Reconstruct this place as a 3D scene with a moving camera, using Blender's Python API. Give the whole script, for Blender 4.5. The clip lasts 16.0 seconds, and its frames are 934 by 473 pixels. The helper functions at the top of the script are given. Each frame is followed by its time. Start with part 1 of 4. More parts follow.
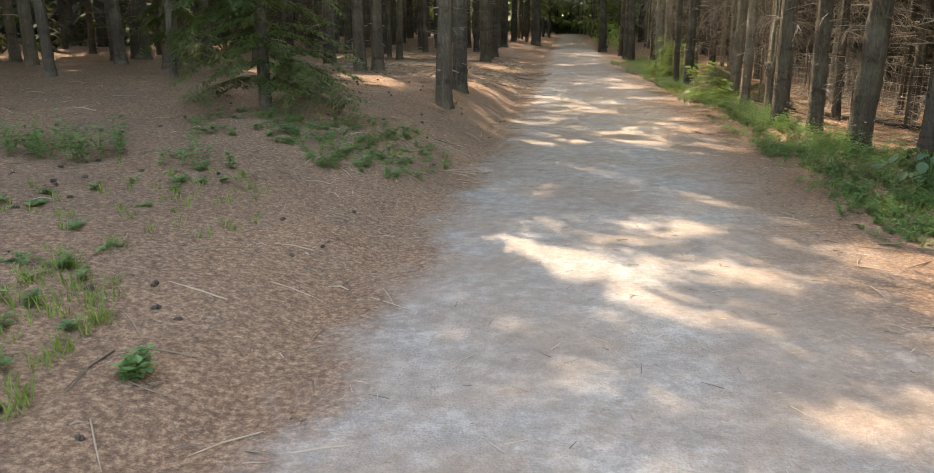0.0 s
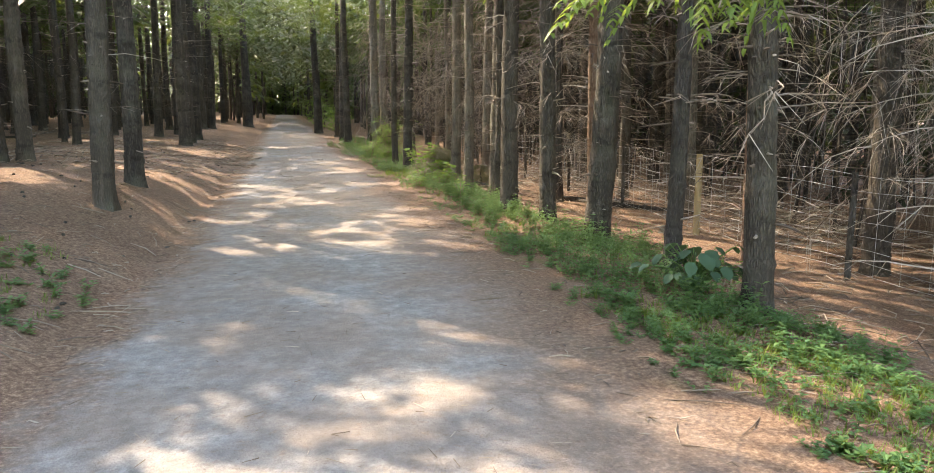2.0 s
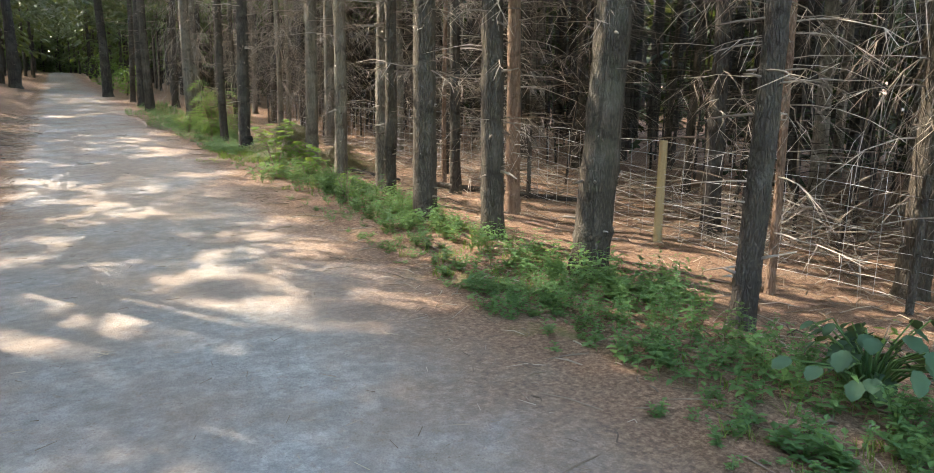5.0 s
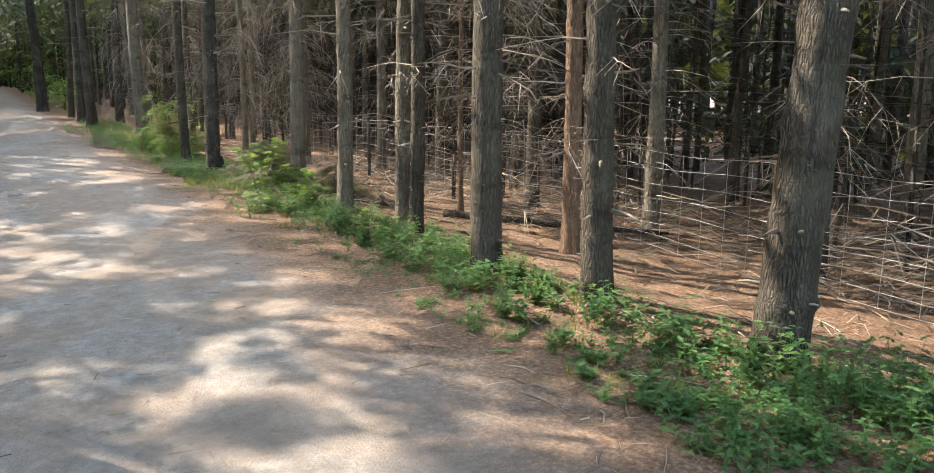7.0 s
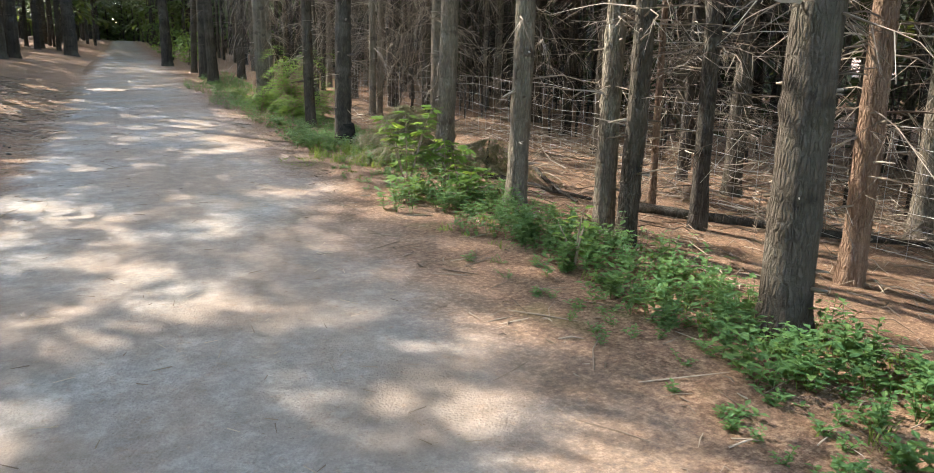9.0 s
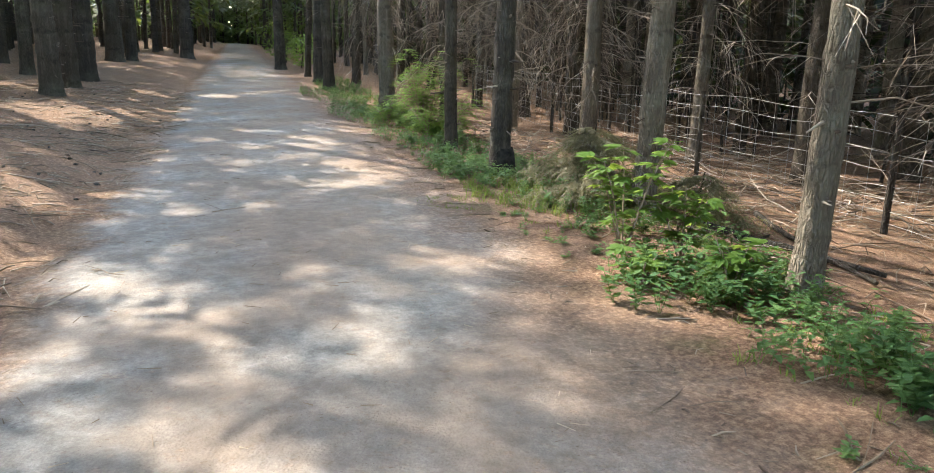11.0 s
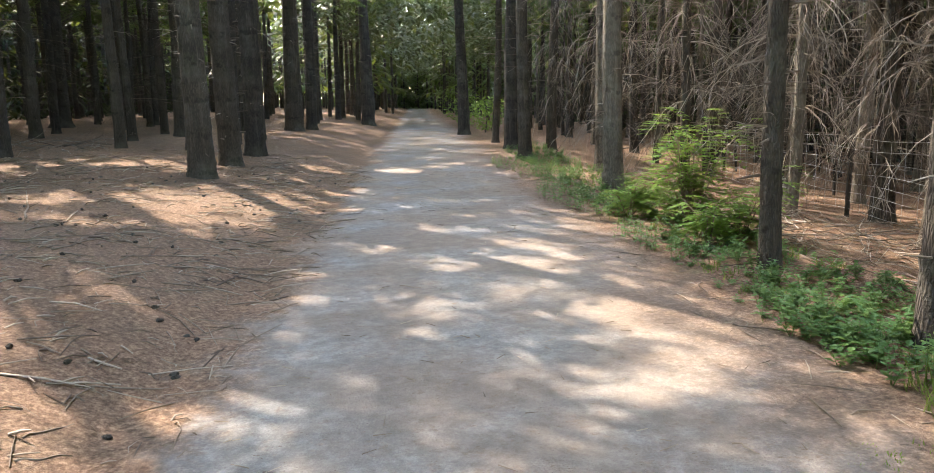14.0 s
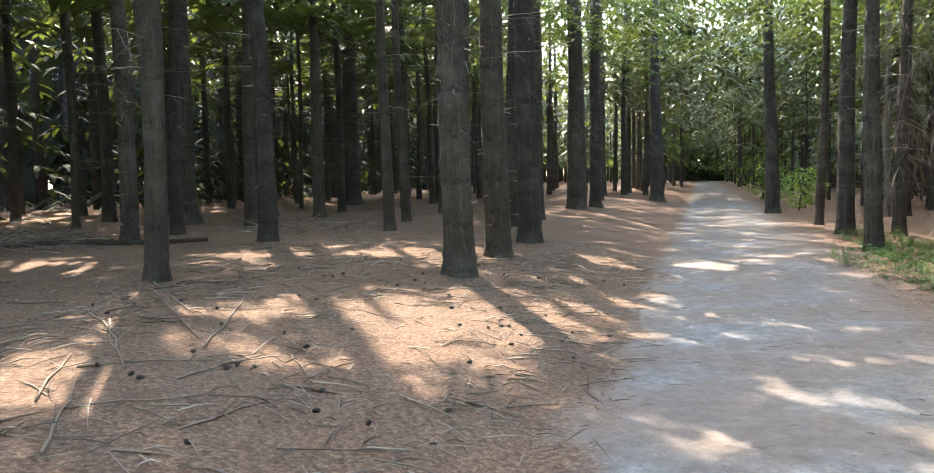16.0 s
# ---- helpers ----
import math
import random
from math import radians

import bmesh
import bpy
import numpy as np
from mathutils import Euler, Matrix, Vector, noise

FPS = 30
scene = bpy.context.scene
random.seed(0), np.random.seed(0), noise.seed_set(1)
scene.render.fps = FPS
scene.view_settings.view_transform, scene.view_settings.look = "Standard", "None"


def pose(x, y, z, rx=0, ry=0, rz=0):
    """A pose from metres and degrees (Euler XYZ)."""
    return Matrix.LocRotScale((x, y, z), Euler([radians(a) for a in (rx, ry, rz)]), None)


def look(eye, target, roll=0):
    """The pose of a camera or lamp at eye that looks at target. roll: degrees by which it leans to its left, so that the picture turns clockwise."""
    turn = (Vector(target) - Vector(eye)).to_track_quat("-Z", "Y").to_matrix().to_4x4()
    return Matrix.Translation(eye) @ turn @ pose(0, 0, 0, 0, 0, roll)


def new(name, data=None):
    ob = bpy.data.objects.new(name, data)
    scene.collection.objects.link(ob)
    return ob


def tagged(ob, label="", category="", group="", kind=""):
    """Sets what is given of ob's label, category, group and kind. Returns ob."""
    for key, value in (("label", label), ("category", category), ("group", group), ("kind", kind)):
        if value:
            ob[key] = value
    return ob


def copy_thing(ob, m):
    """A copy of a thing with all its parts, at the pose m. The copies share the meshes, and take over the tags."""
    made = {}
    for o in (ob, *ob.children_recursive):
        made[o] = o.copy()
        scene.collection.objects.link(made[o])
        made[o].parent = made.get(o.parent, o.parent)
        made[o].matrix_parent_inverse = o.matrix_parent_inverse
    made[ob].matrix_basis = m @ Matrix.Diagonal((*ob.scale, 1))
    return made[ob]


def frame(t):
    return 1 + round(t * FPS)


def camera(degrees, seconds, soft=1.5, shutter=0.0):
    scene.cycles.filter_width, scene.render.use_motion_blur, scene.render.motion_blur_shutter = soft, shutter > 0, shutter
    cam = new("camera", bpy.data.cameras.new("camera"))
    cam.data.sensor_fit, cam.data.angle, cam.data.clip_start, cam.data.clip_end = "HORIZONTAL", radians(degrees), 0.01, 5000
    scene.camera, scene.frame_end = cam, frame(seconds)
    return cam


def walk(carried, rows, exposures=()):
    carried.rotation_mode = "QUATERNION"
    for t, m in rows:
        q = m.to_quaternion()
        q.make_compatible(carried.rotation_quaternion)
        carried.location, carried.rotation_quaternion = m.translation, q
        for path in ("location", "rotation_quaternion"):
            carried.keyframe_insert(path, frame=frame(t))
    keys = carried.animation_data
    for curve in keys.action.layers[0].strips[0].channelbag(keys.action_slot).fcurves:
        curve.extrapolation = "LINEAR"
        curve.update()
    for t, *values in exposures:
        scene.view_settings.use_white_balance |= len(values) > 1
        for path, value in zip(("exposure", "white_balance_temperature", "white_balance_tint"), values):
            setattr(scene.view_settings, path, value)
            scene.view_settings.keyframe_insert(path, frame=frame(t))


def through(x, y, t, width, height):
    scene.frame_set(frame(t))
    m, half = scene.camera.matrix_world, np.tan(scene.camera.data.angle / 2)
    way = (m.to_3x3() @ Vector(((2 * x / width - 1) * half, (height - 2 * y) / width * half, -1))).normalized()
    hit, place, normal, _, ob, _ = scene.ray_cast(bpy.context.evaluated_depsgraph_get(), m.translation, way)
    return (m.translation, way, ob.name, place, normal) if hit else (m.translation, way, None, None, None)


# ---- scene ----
cam = camera(61.8, 16.0, soft=0.9)
METRES, EYE, TILT, LEAN, TURN = 20.0, 1.5, -15.0, 0.0, 0.0
ROWS = [
    (0, 0, 0, 0, 0, 0, -0),
    (0.5, 0.0084, 0.0244, 0.0076, -3.27, 4.41, 1.33),
    (1, 0.0139, 0.05, 0.0125, -8.9, 4.99, 2.45),
    (1.5, 0.0204, 0.0738, 0.0187, -13.75, 5.31, 3.67),
    (2, 0.0249, 0.0996, 0.0256, -19.46, 4.84, 4.99),
    (2.5, 0.0303, 0.1224, 0.0315, -24.43, 3.62, 6.19),
    (3, 0.033, 0.1492, 0.0404, -28.3, 2.07, 6.88),
    (3.5, 0.0349, 0.1756, 0.0487, -31.26, 0.8, 7.09),
    (4, 0.0358, 0.2033, 0.0573, -32.13, 0.29, 7.06),
    (4.5, 0.0315, 0.2315, 0.0668, -32.6, 0.36, 7.24),
    (7, 0.0492, 0.3747, 0.1004, -37.43, 0.83, 8.56),
    (7.5, 0.057, 0.4034, 0.1073, -36.64, 0.84, 8.52),
    (8, 0.0667, 0.4313, 0.1135, -34.77, 0.56, 8.17),
    (8.5, 0.0754, 0.4602, 0.1203, -31.74, 0.25, 7.37),
    (9, 0.0826, 0.4899, 0.127, -29.61, -1, 6.25),
    (11.5, 0.101, 0.6451, 0.1676, -21.14, 0.67, 4.28),
    (12, 0.105, 0.6779, 0.1768, -19.87, 2.43, 4.23),
    (12.5, 0.1114, 0.7101, 0.1848, -18.04, 3.26, 4.34),
    (13, 0.1126, 0.7449, 0.1934, -15.14, 4.34, 4.12),
    (13.5, 0.117, 0.7799, 0.2014, -12.16, 4.71, 3.94),
    (14, 0.1187, 0.8128, 0.2101, -10.15, 4.98, 3.37),
    (14.5, 0.1219, 0.848, 0.2193, -6.75, 5.36, 2.43),
    (15, 0.1211, 0.8826, 0.2296, -1.85, 6.05, 1),
    (15.5, 0.1199, 0.9179, 0.2397, 4.95, 7.5, -0.5),
    (16, 0.1167, 0.9531, 0.2521, 9.76, 10.6, -1.31),
]
walk(cam, [(t, pose(0, 0, EYE, TILT, LEAN, TURN) @ pose(METRES * x, METRES * y, METRES * z, 90 + pitch, roll, yaw)) for t, x, y, z, yaw, pitch, roll in ROWS],
     exposures=[(0.0, 3.68, 9400, 14), (1.0, 3.78, 8900, 14), (3.5, 3.9, 7900, 11), (9.0, 3.74, 7200, 10), (11.5, 3.8, 7100, 9), (13.2, 3.92, 7500, 12), (14.5, 3.94, 7400, 12), (16.0, 4.25, 7300, 12)])

# ---- world, sun, exposure ----
SUN_EL, SUN_DIR = radians(43), Vector((-0.47, 0.88, 0)).normalized()
world = bpy.data.worlds.new("sky")
scene.world = world
world.use_nodes = True
wt = world.node_tree
sky = wt.nodes.new("ShaderNodeTexSky")
sky.sky_type, sky.sun_disc = "NISHITA", False
sky.sun_elevation, sky.sun_rotation = SUN_EL, math.atan2(SUN_DIR.x, SUN_DIR.y)
wt.links.new(sky.outputs[0], wt.nodes["Background"].inputs[0])
wt.nodes["Background"].inputs[1].default_value = 0.15
sun = new("sun", bpy.data.lights.new("sun", "SUN"))
sun.data.energy, sun.data.angle, sun.data.color = 1.08, radians(0.55), (1.0, 0.94, 0.86)
toward = (SUN_DIR * math.cos(SUN_EL) + Vector((0, 0, math.sin(SUN_EL)))) * 50
sun.matrix_world = look(toward, (0, 0, 0))


# ---- materials ----
class Mat:
    """A node material under construction."""

    def __init__(self, name, rough=0.9):
        self.m = bpy.data.materials.new(name)
        self.m.use_nodes = True
        self.t = self.m.node_tree
        self.b = self.t.nodes["Principled BSDF"]
        self.b.inputs["Roughness"].default_value = rough
        self.b.inputs["Specular IOR Level"].default_value = 0.25
        self.co = self.t.nodes.new("ShaderNodeTexCoord").outputs["Object"]

    def n(self, kind, **inputs):
        node = self.t.nodes.new(kind)
        for key, value in inputs.items():
            self.put(node, key.replace("_", " "), value)
        return node

    def put(self, node, key, value):
        if hasattr(value, "is_linked"):
            self.t.links.new(value, node.inputs[key])
        else:
            node.inputs[key].default_value = value

    def mapped(self, scale, source=None):
        node = self.n("ShaderNodeMapping", Scale=scale)
        self.t.links.new(source or self.co, node.inputs["Vector"])
        return node.outputs[0]

    def noise(self, scale, detail=4.0, at=None, rough=0.6):
        return self.n("ShaderNodeTexNoise", Vector=at or self.co, Scale=scale, Detail=detail, Roughness=rough).outputs["Fac"]

    def ramp(self, fac, stops):
        node = self.n("ShaderNodeValToRGB", Fac=fac)
        el = node.color_ramp.elements
        while len(el) < len(stops):
            el.new(0.5)
        for e, (p, c) in zip(el, stops):
            e.position, e.color = p, (*c, 1)
        return node.outputs[0]

    def mix(self, fac, a, b, blend="MIX"):
        node = self.t.nodes.new("ShaderNodeMix")
        node.data_type, node.blend_type = "RGBA", blend
        for i, v in ((0, fac), (6, a), (7, b)):
            if hasattr(v, "is_linked"):
                self.t.links.new(v, node.inputs[i])
            else:
                node.inputs[i].default_value = (*v, 1) if i else v
        return node.outputs[2]

    def math(self, op, a, b=0.0, c=0.0):
        node = self.t.nodes.new("ShaderNodeMath")
        node.operation = op
        for i, v in enumerate((a, b, c)):
            self.put(node, i, v)
        return node.outputs[0]

    def step(self, v, lo, hi):
        node = self.n("ShaderNodeMapRange", Value=v)
        node.interpolation_type = "SMOOTHSTEP"
        node.inputs[1].default_value, node.inputs[2].default_value = lo, hi
        return node.outputs[0]

    def done(self, colour, height=None, strength=0.5, distance=0.02):
        self.put(self.b, "Base Color", colour if hasattr(colour, "is_linked") else (*colour, 1))
        if height is not None:
            bump = self.n("ShaderNodeBump", Height=height, Strength=strength, Distance=distance)
            self.t.links.new(bump.outputs[0], self.b.inputs["Normal"])
        return self.m


def ground_material():
    """Grey gravel between the edges of the path, needle litter outside, some moss and soil."""
    m = Mat("forest_floor", 0.95)
    across = m.n("ShaderNodeAttribute")
    across.attribute_name = "across"
    u = across.outputs["Fac"]
    wob = m.math("MULTIPLY_ADD", m.noise(1.1, 5), 1.3, -0.65)
    wob2 = m.math("MULTIPLY_ADD", m.noise(9, 4), 0.5, -0.25)
    ue = m.math("ADD", m.math("ADD", u, wob), wob2)
    left = m.step(ue, -1.62, -1.12)
    right = m.math("SUBTRACT", 1.0, m.step(ue, 0.55, 1.95))
    road = m.math("MULTIPLY", left, right)
    grain = m.noise(95, 3)
    pebble = m.n("ShaderNodeTexVoronoi", Vector=m.co, Scale=75)
    patch = m.noise(0.8, 6)
    mid = m.noise(5, 6, rough=0.7)
    grey = m.ramp(mid, [(0.25, (0.18, 0.175, 0.167)), (0.52, (0.265, 0.257, 0.243)), (0.78, (0.39, 0.375, 0.352))])
    mid2 = m.noise(26, 6, rough=0.75)
    grey = m.mix(0.4, grey, m.ramp(mid2, [(0.32, (0.11, 0.11, 0.108)), (0.5, (0.265, 0.257, 0.243)), (0.68, (0.52, 0.5, 0.47))]))
    grey = m.mix(0.27, grey, m.ramp(grain, [(0.3, (0.10, 0.10, 0.10)), (0.5, (0.255, 0.247, 0.234)), (0.72, (0.56, 0.54, 0.505))]))
    scuff = m.noise(7.5, 8, rough=0.78)
    grey = m.mix(0.34, grey, m.ramp(scuff, [(0.36, (0.10, 0.10, 0.102)), (0.5, (0.235, 0.228, 0.22)), (0.62, (0.5, 0.48, 0.45))]))
    grey = m.mix(m.math("MULTIPLY", m.step(patch, 0.31, 0.62), 0.8), grey, m.mix(scuff, (0.11, 0.082, 0.066), (0.37, 0.29, 0.225)))
    fleck = m.math("MULTIPLY", m.step(m.noise(1.0, 3, at=m.mapped((38, 90, 40))), 0.63, 0.7), m.step(m.noise(3.5, 4), 0.42, 0.62))
    grey = m.mix(m.math("MULTIPLY", fleck, 0.7), grey, (0.10, 0.062, 0.042))
    needle = m.noise(1.0, 5, at=m.mapped((55, 150, 90)))
    needle2 = m.noise(1.0, 5, at=m.mapped((140, 45, 90)))
    lit = m.ramp(m.math("MULTIPLY", m.math("ADD", needle, needle2), 0.5), [(0.3, (0.075, 0.043, 0.028)), (0.5, (0.24, 0.138, 0.088)), (0.68, (0.47, 0.3, 0.195))])
    lit = m.mix(m.step(m.noise(1.7, 6), 0.42, 0.72), lit, m.ramp(needle, [(0.3, (0.10, 0.07, 0.05)), (0.7, (0.33, 0.235, 0.16))]))
    lit = m.mix(m.math("MULTIPLY", m.step(m.noise(6.5, 5), 0.54, 0.7), 0.75), lit, (0.085, 0.055, 0.038))
    lit = m.mix(0.6, lit, m.ramp(m.noise(30, 7, rough=0.8), [(0.36, (0.035, 0.024, 0.018)), (0.5, (0.215, 0.13, 0.086)), (0.63, (0.56, 0.39, 0.265))]))
    lit = m.mix(m.math("MULTIPLY", m.step(m.noise(0.45, 5), 0.3, 0.7), 0.3), lit, (0.055, 0.037, 0.027))
    moss = m.math("MULTIPLY", m.step(m.noise(1.4, 5), 0.56, 0.72), m.step(m.math("ABSOLUTE", m.math("SUBTRACT", u, 2.3)), 1.0, 0.1))
    lit = m.mix(m.math("MULTIPLY", moss, 0.6), lit, (0.10, 0.14, 0.035))
    edge = m.math("MULTIPLY", road, m.math("SUBTRACT", 1.0, m.math("MULTIPLY", m.step(m.noise(17, 5), 0.55, 0.7), 0.3)))
    colour = m.mix(edge, lit, grey)
    h = m.math("ADD", m.math("MULTIPLY", grain, 0.35), m.math("ADD", m.math("MULTIPLY", needle, m.math("SUBTRACT", 1.2, road)), m.math("MULTIPLY", mid, 0.8)))
    h = m.math("ADD", h, m.math("MULTIPLY", pebble.outputs["Distance"], m.math("MULTIPLY", road, -0.3)))
    h = m.math("ADD", h, m.math("MULTIPLY", scuff, 1.1))
    return m.done(colour, h, 0.75, 0.02)


def bark_material(name, dark, light, lichen, moss):
    m = Mat(name, 0.92)
    info = m.n("ShaderNodeObjectInfo").outputs["Random"]
    bent = m.n("ShaderNodeVectorMath")
    m.put(bent, 0, m.mapped((46, 46, 11)))
    m.put(bent, 1, m.n("ShaderNodeTexNoise", Vector=m.mapped((22, 22, 16)), Scale=1.0, Detail=5.0).outputs["Color"])
    plate = m.n("ShaderNodeTexVoronoi", Vector=bent.outputs[0], Scale=1.0)
    plate.feature = "DISTANCE_TO_EDGE"
    crack = m.step(plate.outputs["Distance"], 0.0, 0.34)
    fine = m.noise(1.0, 7, at=m.mapped((52, 52, 13)), rough=0.72)
    streak = m.noise(1.0, 5, at=m.mapped((17, 17, 1.6)))
    ring = m.noise(1.0, 4, at=m.mapped((5, 5, 40)))
    big = m.noise(2.3, 5)
    colour = m.mix(fine, dark, light)
    colour = m.mix(m.math("MULTIPLY", m.math("SUBTRACT", 1.0, crack), 0.5), colour, tuple(c * 0.3 for c in dark))
    colour = m.mix(m.math("MULTIPLY", m.step(streak, 0.5, 0.72), 0.55), colour, tuple(c * 0.55 for c in dark))
    colour = m.mix(m.math("MULTIPLY", m.step(streak, 0.48, 0.3), 0.45), colour, tuple(min(0.5, c * 1.35) for c in light))
    colour = m.mix(m.math("MULTIPLY", m.step(big, 0.45, 0.7), lichen), colour, (0.30, 0.31, 0.25))
    colour = m.mix(m.math("MULTIPLY", m.step(m.noise(3.1, 5), 0.5, 0.75), moss), colour, (0.07, 0.085, 0.035))
    colour = m.mix(m.math("MULTIPLY", info, 0.5), colour, tuple(c * 0.6 for c in light))
    along = m.math("ADD", m.n("ShaderNodeSeparateXYZ", Vector=m.co).outputs["Z"], m.math("MULTIPLY_ADD", m.noise(4.5, 4), 0.26, m.math("MULTIPLY", info, 3.0)))
    scar = m.math("MULTIPLY", m.step(m.math("SINE", m.math("MULTIPLY", along, 12.0)), 0.72, 0.98), m.step(m.noise(9, 3), 0.46, 0.62))
    colour = m.mix(m.math("MULTIPLY", scar, 0.5), colour, tuple(c * 0.35 for c in dark))
    h = m.math("ADD", m.math("MULTIPLY", crack, 0.8), m.math("ADD", m.math("MULTIPLY", fine, 1.0), m.math("MULTIPLY", ring, 0.5)))
    return m.done(colour, h, 0.9, 0.02)


def leaf_material(name, a, b, c, through=0.45, rough=0.5):
    """Thin leaves or needles: part of the light goes through."""
    m = Mat(name, rough)
    rnd = m.n("ShaderNodeNewGeometry").outputs["Random Per Island"]
    colour = m.ramp(rnd, [(0.0, a), (0.5, b), (1.0, c)])
    colour = m.mix(m.math("MULTIPLY", m.noise(14, 3), 0.5), colour, tuple(v * 0.6 for v in b))
    m.done(colour)
    tr = m.n("ShaderNodeBsdfTranslucent", Color=m.mix(0.35, colour, (0.5, 0.6, 0.08), "MIX"))
    mixed = m.n("ShaderNodeMixShader", Fac=through)
    m.t.links.new(m.b.outputs[0], mixed.inputs[1])
    m.t.links.new(tr.outputs[0], mixed.inputs[2])
    m.t.links.new(mixed.outputs[0], m.t.nodes["Material Output"].inputs["Surface"])
    return m.m


def stick_material(name, a, b, c):
    m = Mat(name, 0.85)
    rnd = m.n("ShaderNodeNewGeometry").outputs["Random Per Island"]
    colour = m.ramp(rnd, [(0.0, a), (0.5, b), (1.0, c)])
    grain = m.noise(40, 4)
    colour = m.mix(m.math("MULTIPLY", grain, 0.5), colour, tuple(v * 0.45 for v in b))
    return m.done(colour, grain, 0.4, 0.005)


FLOOR = ground_material()
BARK = bark_material("spruce_bark", (0.046, 0.039, 0.032), (0.15, 0.126, 0.1), 0.26, 0.45)
BARK_RED = bark_material("reddish_bark", (0.16, 0.095, 0.065), (0.36, 0.24, 0.17), 0.2, 0.05)
BARK_PALE = bark_material("lichen_bark", (0.12, 0.098, 0.078), (0.31, 0.27, 0.215), 0.55, 0.2)
BARK_DARK = bark_material("dark_bark", (0.042, 0.037, 0.033), (0.12, 0.104, 0.09), 0.25, 0.3)
# Dead-twig colour darkened: the shade deep in the wood is put into it.
TWIG_SHADED = stick_material("shaded_twig", (0.032, 0.024, 0.019), (0.075, 0.06, 0.048), (0.27, 0.225, 0.18))
TWIG = stick_material("dead_twig", (0.085, 0.064, 0.05), (0.25, 0.205, 0.165), (0.54, 0.48, 0.4))
STICK = stick_material("fallen_stick", (0.11, 0.08, 0.06), (0.26, 0.2, 0.15), (0.5, 0.42, 0.33))
NEEDLES = leaf_material("spruce_needles", (0.025, 0.05, 0.018), (0.045, 0.085, 0.03), (0.075, 0.12, 0.04), 0.3)
# Lighter, yellower copy of the spruce needles: sunlight is put into the colour.
SUNLIT = leaf_material("sunlit_needles", (0.08, 0.14, 0.035), (0.12, 0.20, 0.045), (0.18, 0.27, 0.06), 0.5)
LEAF = leaf_material("verge_leaves", (0.045, 0.125, 0.055), (0.08, 0.185, 0.075), (0.14, 0.25, 0.085), 0.38)
SAPLING = leaf_material("sapling_leaves", (0.07, 0.15, 0.035), (0.11, 0.22, 0.05), (0.17, 0.29, 0.07), 0.45)
BURDOCK = leaf_material("broad_leaves", (0.03, 0.075, 0.045), (0.045, 0.1, 0.06), (0.06, 0.115, 0.06), 0.2, 0.75)
GRASS = leaf_material("grass_blades", (0.07, 0.14, 0.03), (0.12, 0.20, 0.045), (0.22, 0.27, 0.09), 0.4)
DRY = leaf_material("dry_boughs", (0.09, 0.09, 0.055), (0.16, 0.15, 0.095), (0.26, 0.225, 0.15), 0.3)
POST = stick_material("fence_post_wood", (0.33, 0.26, 0.14), (0.37, 0.29, 0.16), (0.42, 0.33, 0.19))
wire_mat = Mat("galvanised_wire", 0.5)
wire_mat.b.inputs["Metallic"].default_value = 0.6
WIRE = wire_mat.done(wire_mat.ramp(wire_mat.noise(8), [(0.3, (0.32, 0.31, 0.3)), (0.7, (0.58, 0.57, 0.55))]))
CHAR = Mat("blackened_bark", 0.9)
CHAR = CHAR.done(CHAR.ramp(CHAR.noise(20), [(0.3, (0.012, 0.011, 0.011)), (0.7, (0.045, 0.04, 0.036))]), CHAR.noise(30), 0.6)


# ---- the lie of the land ----
def middle(y):
    """The x of the path's middle."""
    return 0.3 + 0.165 * y - 0.0011 * y * y if y < 20 else 3.16 + 0.121 * (y - 20)


def land(x, y, fine=True):
    u = x - middle(y)
    z = 0.0035 * min(max(0.0, y - 25), 120)
    if u < -1.7:
        s, b = -u - 1.7, math.exp(-(((y - 14) / 7) ** 2))
        z += (0.4 + 0.3 * b) * (1 - math.exp(-s / (1.8 - 0.9 * b))) + 0.012 * min(s, 30)
    elif u > 2.9:
        z -= 0.6 * (1 - math.exp(-(u - 2.9) / 3))
    if fine and abs(u) < 40 and abs(y) < 150:
        rough = min(max(abs(u) - 1.4, 0), 1.5) / 1.5
        z += rough * (0.05 * noise.noise((x * 0.7, y * 0.7, 3)) + 0.018 * noise.noise((x * 3, y * 3, 9)))
    return z


def mesh_object(name, verts, faces, material, parent=None, label="", smooth=True):
    me = bpy.data.meshes.new(name)
    me.from_pydata(verts, [], faces)
    me.materials.append(material)
    if smooth:
        me.shade_smooth()
    ob = new(name, me)
    if parent:
        ob.parent = parent
    return tagged(ob, label)


